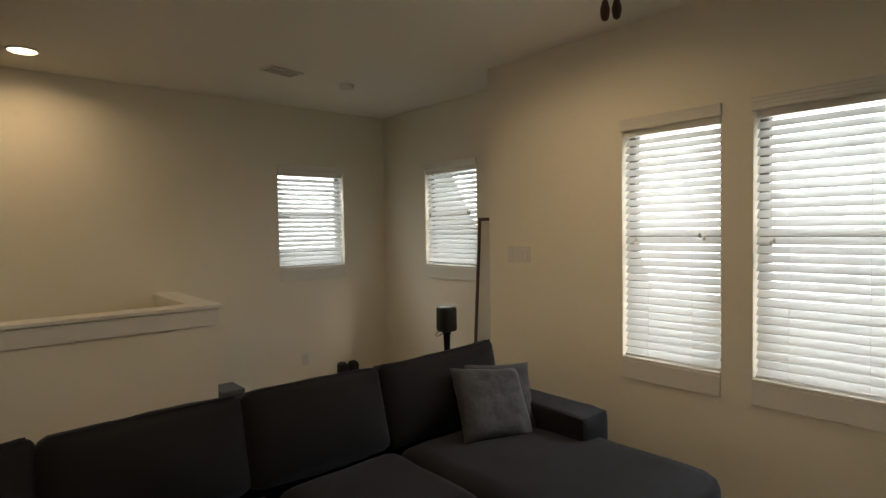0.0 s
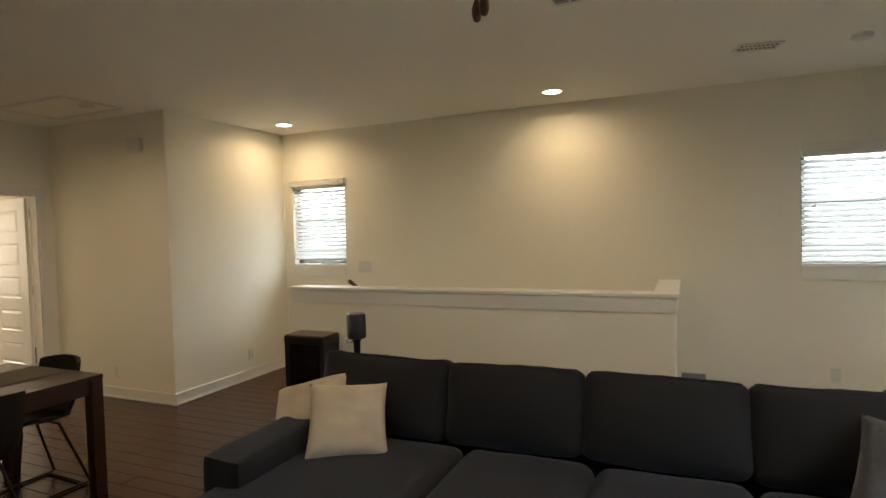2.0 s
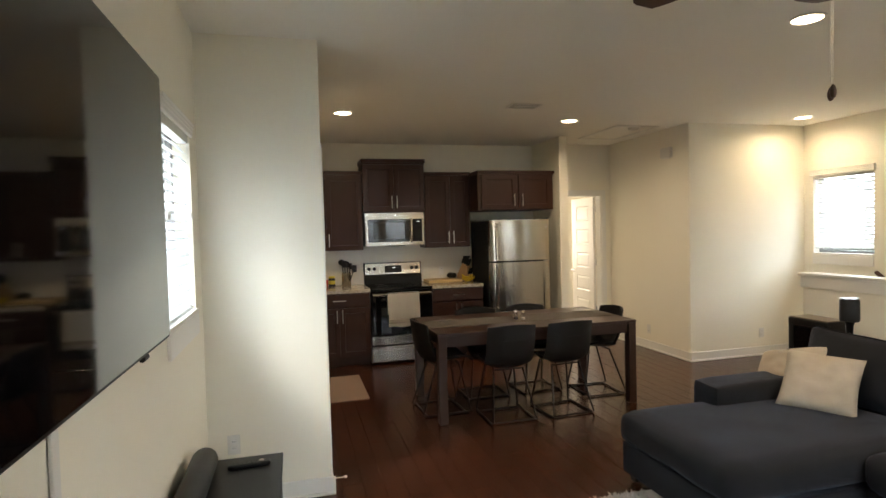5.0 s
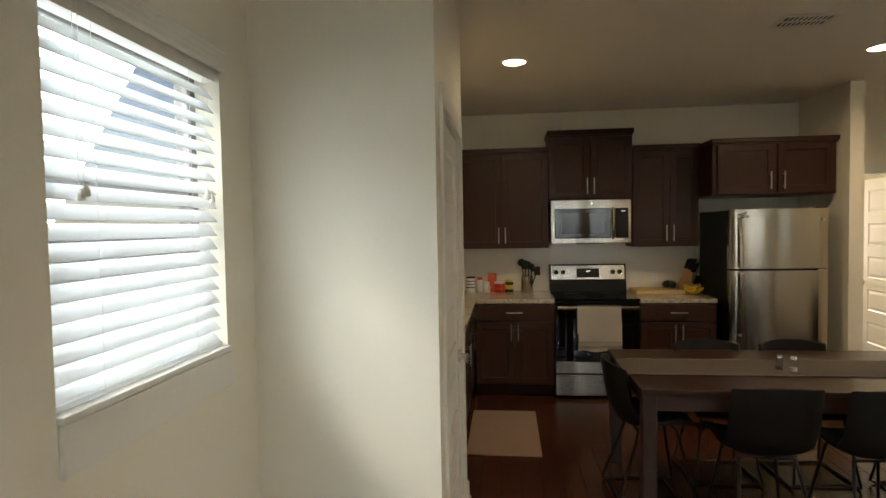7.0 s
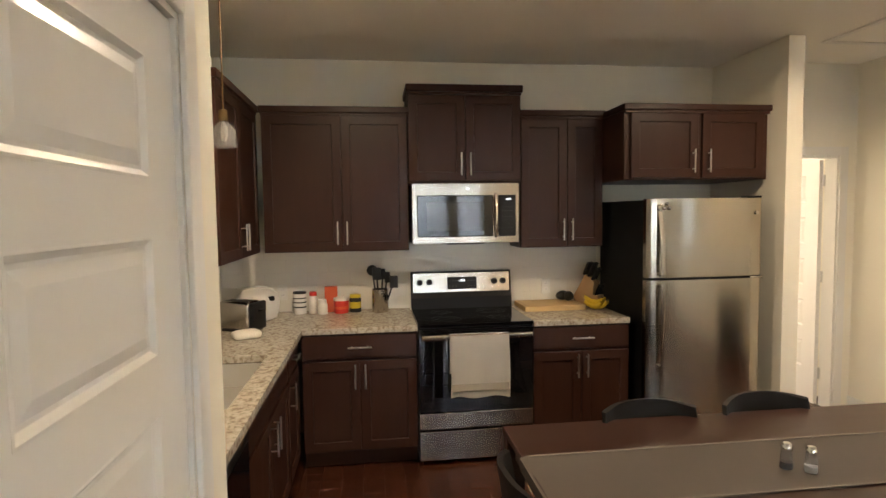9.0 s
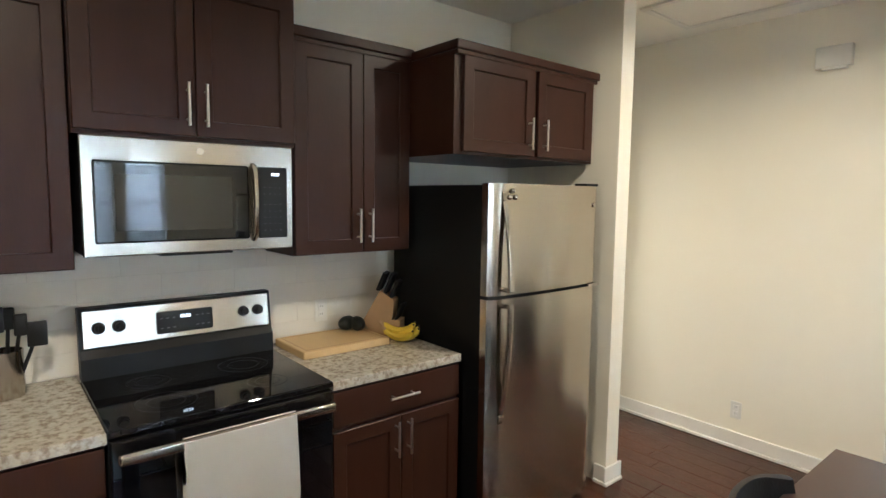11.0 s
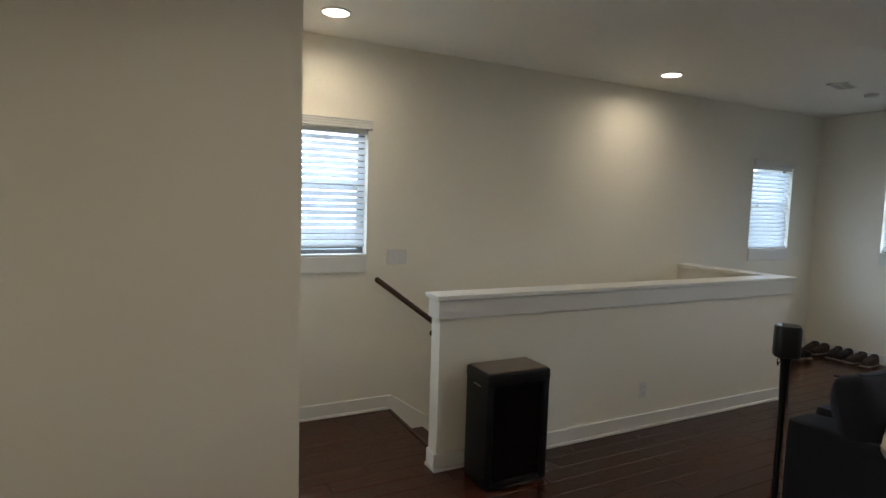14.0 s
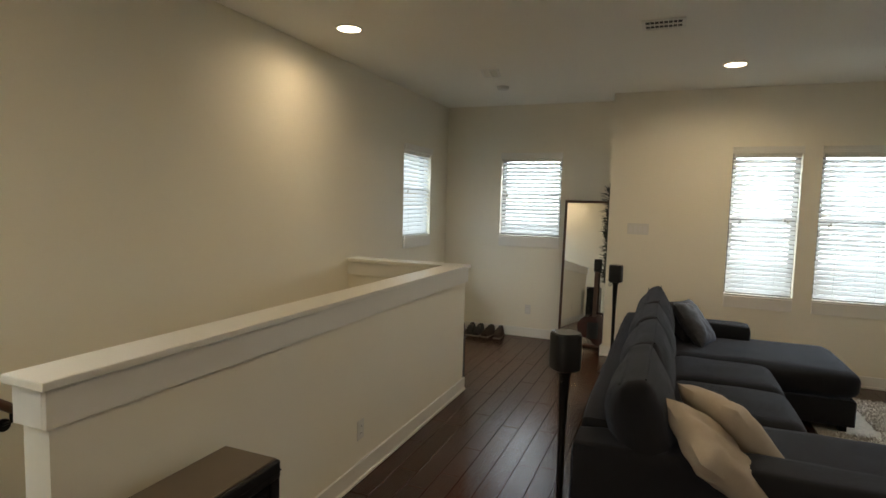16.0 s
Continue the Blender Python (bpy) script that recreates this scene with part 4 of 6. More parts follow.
def flat_bar(bm, pts, wide, thick):
    """A rounded flat bar along a line in the plane x = const; points (x, y, z)."""
    rings = []
    for i, p in enumerate(pts):
        way = (Vector(pts[min(i + 1, len(pts) - 1)]) - Vector(pts[max(i - 1, 0)])).normalized()
        out = Vector((1, 0, 0)).cross(way).normalized()
        ring = []
        for q in range(16):
            a = 6.28318 * q / 16
            c, e = math.cos(a), math.sin(a)
            ring.append(bm.verts.new(Vector(p) + Vector((math.copysign(abs(c) ** 0.5, c) * wide / 2, 0, 0)) + out * math.copysign(abs(e) ** 0.7, e) * thick / 2))
        rings.append(ring)
    for r0, r1 in zip(rings, rings[1:]):
        for q in range(16):
            bm.faces.new((r0[q], r0[(q + 1) % 16], r1[(q + 1) % 16], r1[q]))
    bm.faces.new(rings[0][::-1]), bm.faces.new(rings[-1])


# each bar lies on its door at the far end and stands off where the two doors meet
for d, z_flush, z_off in ((d_up, 1.615, 1.215), (d_lo, 0.63, 1.145)):
    bm = B()
    pts = []
    for i in range(13):
        f = i / 12
        pts.append((0.078, -0.068 - 0.052 * math.sin(f * math.pi / 2) ** 0.8, z_flush + (z_off - z_flush) * f))
    flat_bar(bm, pts, 0.033, 0.015)
    side = 1 if z_off < z_flush else -1
    flat_bar(bm, [(0.078, -0.064, z_off + 0.004 * side), (0.078, -0.09, z_off + 0.002 * side), (0.078, -0.122, z_off)], 0.033, 0.02)
    box(bm, 0.06, 0.096, -0.074, -0.06, min(z_flush, z_flush + 0.045 * side), max(z_flush, z_flush + 0.045 * side), 0.004)
    part("handle", bm, STEEL, d, "flat steel handle flaring out to the door gap", True)
part("gasket", boxed(0.004, w - 0.004, -0.05, -0.001, 1.172, 1.188), BLACK, fr)
part("hinge_cover", boxed(w - 0.11, w - 0.01, -0.06, 0.02, 1.6975, 1.711, bevel=0.004), BLACK, fr)
part("hinge", boxed(w - 0.10, w - 0.005, -0.083, -0.06, 1.173, 1.186, bevel=0.003), CHROME, fr)
bm = B()
tube(bm, (w - 0.05, -0.066, 1.60), (w - 0.05, -0.072, 1.60), 0.012, seg=20)
part("badge", bm, CHROME, d_up, "small round maker's badge", True)
mg = thing("fridge_magnet", "small silver flower-like magnet on the freezer door", "magnet", west(-3.70, 1.40))
bm = B()
for dx, dz in ((0, 0.018), (-0.018, -0.01), (0.018, -0.01)):
    bmesh.ops.create_uvsphere(bm, u_segments=14, v_segments=8, radius=0.012, matrix=Matrix.Translation((0.125 + dx, -0.076, 1.645 + dz)))
part("petal", bm, CHROME, mg, smooth=True)


def at(x, y, z=0.9145, rz=0.0):
    return pose(x, y, z, 0, 0, rz)


# things on the worktops
def round_box(name, label, cat, m, parts_):
    t = thing(name, label, cat, m)
    for nm, prof, material, lb in parts_:
        bm = B()
        lathe(bm, prof, 28)
        part(nm, bm, material, t, lb, True)
    return t


round_box("canister", "white printed tin with black lid and dark stripes", "tin", at(-4.355, -0.87), [("tin", [(0.045, 0), (0.045, 0.145)], WHITE, ""), ("lid", [(0.047, 0.145), (0.047, 0.158), (0.04, 0.16)], BLACK, "black lid"), ("stripe", [(0.0455, 0.045), (0.0455, 0.055)], BLACK, ""), ("stripe", [(0.0455, 0.08), (0.0455, 0.088)], BLACK, ""), ("stripe", [(0.0455, 0.11), (0.0455, 0.118)], BLACK, "")])
round_box("bottle", "white plastic bottle with a red cap", "bottle", at(-4.345, -0.775), [("bottle_body", [(0.03, 0), (0.032, 0.004), (0.032, 0.11), (0.024, 0.128)], WHITE, ""), ("cap", [(0.026, 0.128), (0.026, 0.155), (0.02, 0.158)], RED, "red cap")])
round_box("bottle", "small white vitamin bottle with ribbed white cap", "bottle", at(-4.295, -0.705), [("bottle_body", [(0.034, 0), (0.036, 0.004), (0.036, 0.07), (0.026, 0.082)], PLASTIC, ""), ("cap", [(0.03, 0.082), (0.03, 0.106), (0.026, 0.108)], WHITE, "ribbed white cap")])
single("carton", boxed(-0.025, 0.025, -0.045, 0.045, 0.0, 0.185, bevel=0.003), ORANGE, "upright orange cardboard carton on the worktop", "carton", at(-4.395, -0.65))
round_box("canister", "red plastic tub with a white lid and pale label", "tub", at(-4.335, -0.575), [("tub", [(0.05, 0), (0.053, 0.09)], RED, ""), ("lid", [(0.055, 0.09), (0.055, 0.108), (0.05, 0.11)], PLASTIC, "white lid"), ("label_band", [(0.0532, 0.03), (0.0536, 0.05)], ORANGE, "paler label band")])
round_box("jar", "dark jar with yellow lid and yellow label band", "jar", at(-4.355, -0.475), [("jar_body", [(0.04, 0), (0.042, 0.006), (0.042, 0.095), (0.036, 0.105)], SHOE_DARK, ""), ("lid", [(0.04, 0.105), (0.04, 0.126), (0.036, 0.128)], YELLOW, "yellow lid"), ("label_band", [(0.0425, 0.03), (0.0425, 0.075)], YELLOW, "yellow paper label")])
ck = round_box("utensil_crock", "brushed steel crock holding black kitchen utensils", "utensil holder", at(-4.325, -0.295), [("crock", [(0.058, 0), (0.06, 0.003), (0.06, 0.165), (0.056, 0.165), (0.056, 0.01)], STEEL, "")])
for k, (dx, dy, hh, kind) in enumerate(((0.03, -0.02, 0.30, 0), (-0.02, -0.05, 0.32, 1), (0.0, 0.05, 0.27, 2), (0.03, 0.09, 0.24, 0), (-0.03, 0.02, 0.29, 2))):
    bm = B()
    a, b = Vector((dx * 0.3, dy * 0.3, 0.012)), Vector((dx, dy, hh - 0.05))
    tube(bm, a, b, 0.007, 0.006, 8)
    c = b + (b - a).normalized() * 0.03
    if kind == 0:
        box(bm, c.x - 0.006, c.x + 0.006, c.y - 0.03, c.y + 0.03, c.z - 0.045, c.z + 0.045, 0.005)
    elif kind == 1:
        bmesh.ops.create_uvsphere(bm, u_segments=14, v_segments=10, radius=0.04, matrix=Matrix.Translation(c) @ Matrix.Diagonal((0.5, 1, 1, 1)))
    else:
        box(bm, c.x - 0.008, c.x + 0.008, c.y - 0.02, c.y + 0.02, c.z - 0.04, c.z + 0.04, 0.008, 3)
    part("utensil", bm, BLACK, ck, "black nylon utensil", True)
ts = thing("toaster", "brushed steel toaster with black ends and lever", "toaster", at(-3.83, -1.15, rz=68))
part("shell", boxed(-0.13, 0.09, -0.07, 0.07, 0.012, 0.185, bevel=0.025, seg=4), STEEL, ts, smooth=True)
part("end_cap", boxed(0.09, 0.12, -0.075, 0.075, 0.008, 0.18, bevel=0.012, seg=3), BLACK, ts, "black end cap", True)
part("slot", boxed(-0.10, 0.06, -0.03, -0.012, 0.184, 0.1862), BLACK, ts)
part("slot", boxed(-0.10, 0.06, 0.012, 0.03, 0.184, 0.1862), BLACK, ts)
part("lever", boxed(0.118, 0.14, -0.015, 0.015, 0.12, 0.135, bevel=0.003), BLACK, ts)
part("foot", boxed(-0.11, 0.10, -0.06, 0.06, 0.0, 0.014), BLACK, ts)
rc = thing("rice_cooker", "white rounded rice cooker with handle and lid vent", "rice cooker", at(-4.20, -1.13))
bm = B()
lathe(bm, [(0.10, 0), (0.125, 0.01), (0.142, 0.08), (0.142, 0.13), (0.13, 0.17), (0.09, 0.20), (0.03, 0.21)], 32)
part("shell", bm, WHITE, rc, smooth=True)
part("control_panel", boxed(0.10, 0.143, -0.02, 0.075, 0.07, 0.145, bevel=0.012, seg=3), BRONZE, rc, "dark bronze front panel", True)
part("latch", boxed(0.07, 0.10, 0.085, 0.125, 0.135, 0.165, bevel=0.006), BLACK, rc, "black lid latch")
bm = B()
path_tube(bm, [(0, -0.115, 0.15), (0, -0.10, 0.205), (0, 0, 0.225), (0, 0.10, 0.205), (0, 0.115, 0.15)], 0.007)
part("handle", bm, PLASTIC, rc, smooth=True)
cb = thing("cutting_board", "thick pale bamboo cutting board on the worktop", "cutting board", at(-4.245, 0.95))
bm = B()
box(bm, -0.155, 0.155, -0.225, 0.225, 0.0, 0.036, 0.005)
part("board", bm, BOARD, cb)
# juice groove not cut: strips of darker wood colour give its shade
bm = B()
for a in ((-0.135, 0.135, -0.205, -0.199), (-0.135, 0.135, 0.199, 0.205), (-0.135, -0.129, -0.199, 0.199), (0.129, 0.135, -0.199, 0.199)):
    box(bm, *a, 0.0355, 0.0368)
part("juice_groove_shade", bm, BLOCK, cb)
for k, (dx, dy, rz) in enumerate(((-4.345, 1.085, 20), (-4.30, 1.12, 80))):
    bm = B()
    lathe(bm, [(0.006, -0.052), (0.022, -0.046), (0.035, -0.02), (0.036, 0.01), (0.027, 0.038), (0.012, 0.054), (0.004, 0.058)], 18)
    single("avocado", bm, AVOCADO, "dark ripe avocado lying on the bamboo board", "avocado", pose(dx, dy, 0.9145 + 0.0365 + 0.036, 90, 0, rz), smooth=True, group="avocados")
kb = thing("knife_block", "slanted beech knife block with black handled knives", "knife block", at(-4.31, 1.255, rz=-141))
bm = B()
pr = [(-0.075, 0), (0.07, 0), (0.075, 0.07), (-0.02, 0.235), (-0.095, 0.185)]
f = [[bm.verts.new((x, y, z)) for x, z in pr] for y in (-0.045, 0.045)]
bm.faces.new(f[0]), bm.faces.new(f[1][::-1])
for k in range(5):
    j = (k + 1) % 5
    bm.faces.new((f[0][k], f[0][j], f[1][j], f[1][k]))
bmesh.ops.bevel(bm, geom=bm.edges[:], offset=0.004, segments=2, affect="EDGES")
part("block", bm, BLOCK, kb)
for i in range(3):
    for j in range(3):
        bm = B()
        a = Vector((-0.07 + 0.034 * j, -0.028 + 0.028 * i, 0.205 + 0.02 * j - 0.012))
        b = a + Vector((-0.40, 0, 0.92)) * (0.10 if j != 1 else 0.12)
        tube(bm, a, b, 0.010, 0.0115, 8)
        part("knife_handle", bm, BLACK, kb, "black riveted knife handle", True)
part("front_step", boxed(-0.128, -0.07, -0.045, 0.045, 0.0, 0.085, bevel=0.004), BLOCK, kb)
for i in range(6):
    bm = B()
    y = -0.036 + 0.0145 * i
    tube(bm, (-0.098, y, 0.078), (-0.135, y, 0.165), 0.0065, 0.0075, 8)
    part("steak_knife_handle", bm, BLACK, kb, "short black steak knife handle", True)
bn = thing("banana_bunch", "bunch of ripe yellow bananas with a dark stem", "bananas", at(-4.165, 1.19, rz=40))
for k, (yaw, roll, lift, size) in enumerate(((34, -30, 0.0, 1.0), (17, -12, 0.004, 1.08), (0, 6, 0.0, 1.12), (-17, 24, 0.003, 1.05), (10, -4, 0.034, 0.98), (-8, 14, 0.032, 1.0))):
    bm = B()
    rings = []
    for i in range(13):
        f = i / 12
        ang = -0.95 + 1.9 * f
        r = 0.0185 * (0.32 + 0.68 * math.sin(math.pi * min(1, 0.12 + 0.83 * f)) ** 0.5) if 0 < i < 12 else 0.005
        c = Vector((0.098 * (math.sin(ang) + math.sin(0.95)), 0.0, 0.098 * (math.cos(0.95) - math.cos(ang))))
        nr = Vector((-math.sin(ang), 0, math.cos(ang)))
        rings.append([bm.verts.new(c + (nr * math.cos(q * 1.0472) + Vector((0, 1, 0)) * math.sin(q * 1.0472)) * r) for q in range(6)])
    for p, q2 in zip(rings, rings[1:]):
        for q in range(6):
            bm.faces.new((p[q], p[(q + 1) % 6], q2[(q + 1) % 6], q2[q]))
    bm.faces.new(rings[0][::-1]), bm.faces.new(rings[-1])
    o = part("banana", bm, BANANA, bn, smooth=True)
    o.matrix_basis = pose(0.0, 0.0, 0.0585 * size + lift, roll, 0, yaw) @ Matrix.Scale(size, 4)
    bm = B()
    tube(bm, (0.157, 0, 0.002), (0.163, 0, 0.008), 0.0055, 0.003, 6)
    part("tip", bm, SHOE, o, "dark dry tip")
bm = B()
tube(bm, (0.012, 0, 0.062), (-0.022, 0, 0.10), 0.015, 0.010, 8)
part("stem", bm, BLOCK, bn, "brown stem", True)

# pendant over the sink
single("dish_cloth", puffed(-0.055, 0.055, -0.075, 0.075, 0.0, 0.04, r=0.015, bulge=0.006, n=6, seed=31), TOWEL, "white folded dish cloth lying on the worktop", "cloth", at(-3.60, -1.08, rz=25), smooth=True)
pd = thing("pendant_lamp", "small bronze and glass pendant hung over the sink", "pendant lamp", pose(-2.9, -0.99, 0))
bm = B()
lathe(bm, [(0.06, H - 0.0005), (0.06, H - 0.015), (0.02, H - 0.03), (0.004, H - 0.032), (0.004, 2.10), (0.02, 2.095), (0.022, 2.05), (0.018, 2.045)], 20)
part("rod", bm, BRONZE, pd, smooth=True)
bm = B()
lathe(bm, [(0.02, 2.045), (0.05, 2.01), (0.055, 1.93), (0.053, 1.93), (0.048, 2.005), (0.018, 2.04)], 24)
part("shade", bm, JAR, pd, "clear glass shade", True)
bm = B()
lathe(bm, [(0.006, 2.04), (0.016, 2.0), (0.012, 1.965), (0.003, 1.955)], 14)
part("bulb", bm, PLASTIC, pd, smooth=True)

single("kitchen_mat", boxed(-3.36, -2.43, -0.80, -0.275, 0.001, 0.012, bevel=0.004), MAT_CLOTH, "tan woven kitchen mat on the floor before the sink", "floor mat")

# ---- dining table ----
tb = thing("dining_table", "dark-stained wooden dining table with square legs", "table", pose(-1.985, 1.087, 0))
part("tabletop", boxed(-0.475, 0.475, -0.915, 0.915, 0.722, 0.748, bevel=0.003), TABLE, tb)
for nm, a in (("apron", (-0.44, 0.44, -0.88, -0.86)), ("apron", (-0.44, 0.44, 0.86, 0.88)), ("apron", (-0.456, -0.436, -0.86, 0.86)), ("apron", (0.436, 0.456, -0.86, 0.86))):
    part(nm, boxed(*a, 0.635, 0.721), TABLE, tb)
for sx in (-1, 1):
    for sy in (-1, 1):
        part("leg", boxed(sx * 0.438 - 0.036, sx * 0.438 + 0.036, sy * 0.876 - 0.036, sy * 0.876 + 0.036, 0.001, 0.7215, bevel=0.004), TABLE, tb)
bm = B()
NY = 40
rows = []
for j in range(NY + 1):
    y = 0.185 + 1.79 * j / NY
    rows.append([bm.verts.new((-2.165 + 0.37 * i / 8 + 0.003 * math.sin(j * 0.7), y, 0.7505 + 0.0012 * math.sin(j * 1.1 + i))) for i in range(9)])
rows.insert(0, [bm.verts.new((v.co.x, 0.1665, 0.70)) for v in rows[0]])
rows.insert(1, [bm.verts.new((v.co.x, 0.1645, 0.745)) for v in rows[0]])
for a, b in zip(rows, rows[1:]):
    for i in range(8):
        bm.faces.new((a[i], a[i + 1], b[i + 1], b[i]))
bmesh.ops.solidify(bm, geom=bm.faces[:], thickness=-0.002)
runner = thing("table_runner", "grey woven table runner along the dark table", "table runner")
part("cloth", bm, RUNNER, runner, smooth=True)
for x in (-2.163, -1.809):
    part("hem", boxed(x, x + 0.012, 0.19, 1.972, 0.7535, 0.7548, bevel=0.0005, seg=1), RUNNER, runner, "stitched hem")
for nm, lb, x, y, c in (("salt_shaker", "clear glass salt shaker with a steel cap", -1.90, 1.082, WHITE), ("pepper_shaker", "clear glass pepper shaker with a steel cap", -1.94, 1.025, SHOE)):
    sh = thing(nm, lb, "shaker", pose(x, y, 0.7525), group="shakers on the table")
    bm = B()
    lathe(bm, [(0.02, 0), (0.021, 0.004), (0.017, 0.05), (0.016, 0.062)], 12)
    part("glass", bm, JAR, sh, smooth=False)
    bm = B()
    lathe(bm, [(0.0165, 0.002), (0.0165, 0.022)], 12)
    part("filling", bm, c, sh)
    bm = B()
    lathe(bm, [(0.018, 0.062), (0.018, 0.078), (0.012, 0.086)], 16)
    part("cap", bm, CHROME, sh, "steel cap", True)


def dining_chair(m):
    c = thing("dining_chair", "black leather bucket chair on a black metal sled frame", "chair", m, group="chairs round the table")
    keys = [(0.235, 0.435), (0.20, 0.458), (0.10, 0.452), (-0.02, 0.438), (-0.12, 0.440), (-0.185, 0.475), (-0.222, 0.55), (-0.240, 0.64), (-0.253, 0.73), (-0.262, 0.79), (-0.264, 0.812)]
    bm = B()
    NU = 12
    g = []
    for k, (y, z) in enumerate(keys):
        s = k / (len(keys) - 1)
        half = 0.215 - 0.012 * abs(s - 0.5) - (0.012 if k in (0, len(keys) - 1) else 0)
        row = []
        for i in range(NU + 1):
            u = -1 + 2 * i / NU
            lift = abs(u) ** 2.6
            by, bz = y, z
            if s < 0.45:
                bz += 0.045 * lift * min(1, s * 4 + 0.2)
            else:
                by += 0.075 * lift * (1.15 - 0.5 * (s - 0.45))
                bz += 0.045 * lift * max(0, 0.7 - s) - (0.016 * u * u if k == len(keys) - 1 else 0)
            row.append(bm.verts.new((half * u, by, bz)))
        g.append(row)
    for a, b in zip(g, g[1:]):
        for i in range(NU):
            bm.faces.new((a[i], a[i + 1], b[i + 1], b[i]))
    bmesh.ops.recalc_face_normals(bm, faces=bm.faces)
    bmesh.ops.solidify(bm, geom=bm.faces[:], thickness=0.018)
    shell = part("seat_shell", bm, LEATHER, c, "black leather bucket shell", True)
    bm = B()
    path_tube(bm, [(-0.10, -0.2745, 0.69), (0.10, -0.2745, 0.69)], 0.0015, 6)
    part("seam", bm, BLACK, shell)
    for sx in (-1, 1):
        bm = B()
        path_tube(bm, [(sx * 0.13, 0.12, 0.428), (sx * 0.19, 0.20, 0.02), (sx * 0.195, 0.175, 0.0095), (sx * 0.195, -0.205, 0.0095), (sx * 0.19, -0.225, 0.02), (sx * 0.13, -0.09, 0.42)], 0.0085, 8)
        part("leg", bm, DARK_METAL, c, "black metal sled leg", True)
    for y, z, hw in ((0.15, 0.0095, 0.195), (-0.19, 0.0095, 0.195), (0.12, 0.427, 0.13), (-0.09, 0.42, 0.13)):
        bm = B()
        tube(bm, (-hw, y, z), (hw, y, z), 0.0075, seg=8)
        part("crossbar", bm, DARK_METAL, c, "", True)
    return c


ch = dining_chair(pose(-1.59, 0.77, 0, 0, 0, 90))
for m in (pose(-1.585, 1.285, 0, 0, 0, 93), pose(-2.25, 0.80, 0, 0, 0, -90), pose(-2.26, 1.345, 0, 0, 0, -88), pose(-1.985, 1.85, 0, 0, 0, 178), pose(-1.95, 0.31, 0, 0, 0, 3)):
    copy_thing(ch, m)


# ---- living room ----
sofa = thing("sectional_sofa", "charcoal fabric sectional sofa with a chaise at each end", "sofa", pose(0, 0, 0.013))
for nm, d in (("base", (-0.222, 0.715, 1.02, 2.80)), ("base", (0.72, 2.03, 1.775, 2.80)), ("base", (2.035, 2.94, 1.185, 2.80))):
    part(nm, boxed(*d, 0.045, 0.235, bevel=0.012), SOFA, sofa)
for d in ((-0.16, 1.08), (0.66, 1.08), (2.10, 1.25), (2.88, 1.25), (0.0, 2.72), (2.80, 2.72)):
    part("foot", boxed(d[0] - 0.025, d[0] + 0.025, d[1] - 0.025, d[1] + 0.025, 0.0, 0.046), BLACK, sofa, "short black foot")
for k, d in enumerate(((-0.228, 0.715, 0.985, 2.42), (0.72, 1.373, 1.735, 2.42), (1.378, 2.03, 1.735, 2.42), (2.035, 2.95, 1.16, 2.42))):
    part("seat_cushion", puffed(*d, 0.232, 0.435, r=0.075, bulge=0.014, n=16, seed=k), SOFA, sofa, smooth=True)
part("arm", puffed(-0.275, -0.04, 1.575, 2.82, 0.045, 0.56, r=0.03, bulge=0.006, seed=7), SOFA, sofa, smooth=True)
part("arm", puffed(2.76, 3.0, 1.785, 2.82, 0.045, 0.565, r=0.03, bulge=0.006, seed=8), SOFA, sofa, smooth=True)
part("back_frame", puffed(-0.045, 2.765, 2.60, 2.82, 0.24, 0.60, r=0.04, bulge=0.004, n=14, seed=9), SOFA, sofa, smooth=True)
for k, (a, b) in enumerate(((-0.25, 0.568), (0.572, 1.30), (1.304, 2.03), (2.034, 2.88))):
    w2 = (b - a) / 2
    bm = B()
    puff(bm, -w2, w2, -0.065, 0.065, -0.215, 0.205, r=0.044, bulge=0.014, n=18, seed=20 + k)
    ears = (0.022, 0.0, 0.0, 0.02)[k]
    for v in bm.verts:
        if v.co.z > 0:
            v.co.z += (v.co.z / 0.21) ** 3 * (ears * (abs(v.co.x) / w2) ** 5 - 0.006 * (1 - (v.co.x / w2) ** 2))
        u, q = min(1, abs(v.co.x) / w2), min(1, abs(v.co.z) / 0.215)
        if abs(v.co.y) > 0.02:
            v.co.y += (0.095 if v.co.y > 0 else -0.055) * (1 - u ** 3) * (1 - q ** 2.4)
        v.co.y -= 0.02 * max(0, v.co.z / 0.21) ** 3
        v.co += Vector((0, 0.006, 0.004)) * noise.noise(v.co * 9 + Vector((k * 7.0, 0, 0)))
    o = part("back_cushion", bm, SOFA, sofa, smooth=True)
    o.matrix_basis = pose((a + b) / 2, 2.54, 0.618, -17 + (1.5 if k % 2 else -1), (1.2, -0.8, 0.6, -1.5)[k], 0)
    for y in (-0.074, 0.036):
        bm = B()
        edge = []
        for i in range(13):
            u = -1 + i / 6
            edge.append((u * (w2 - 0.03), y, 0.1975 + ears * abs(u) ** 5 * 0.8 + 0.006 * (1 - u * u)))
        path_tube(bm, edge, 0.0045, 6)
        part("piping", bm, SOFA, o, "", True)


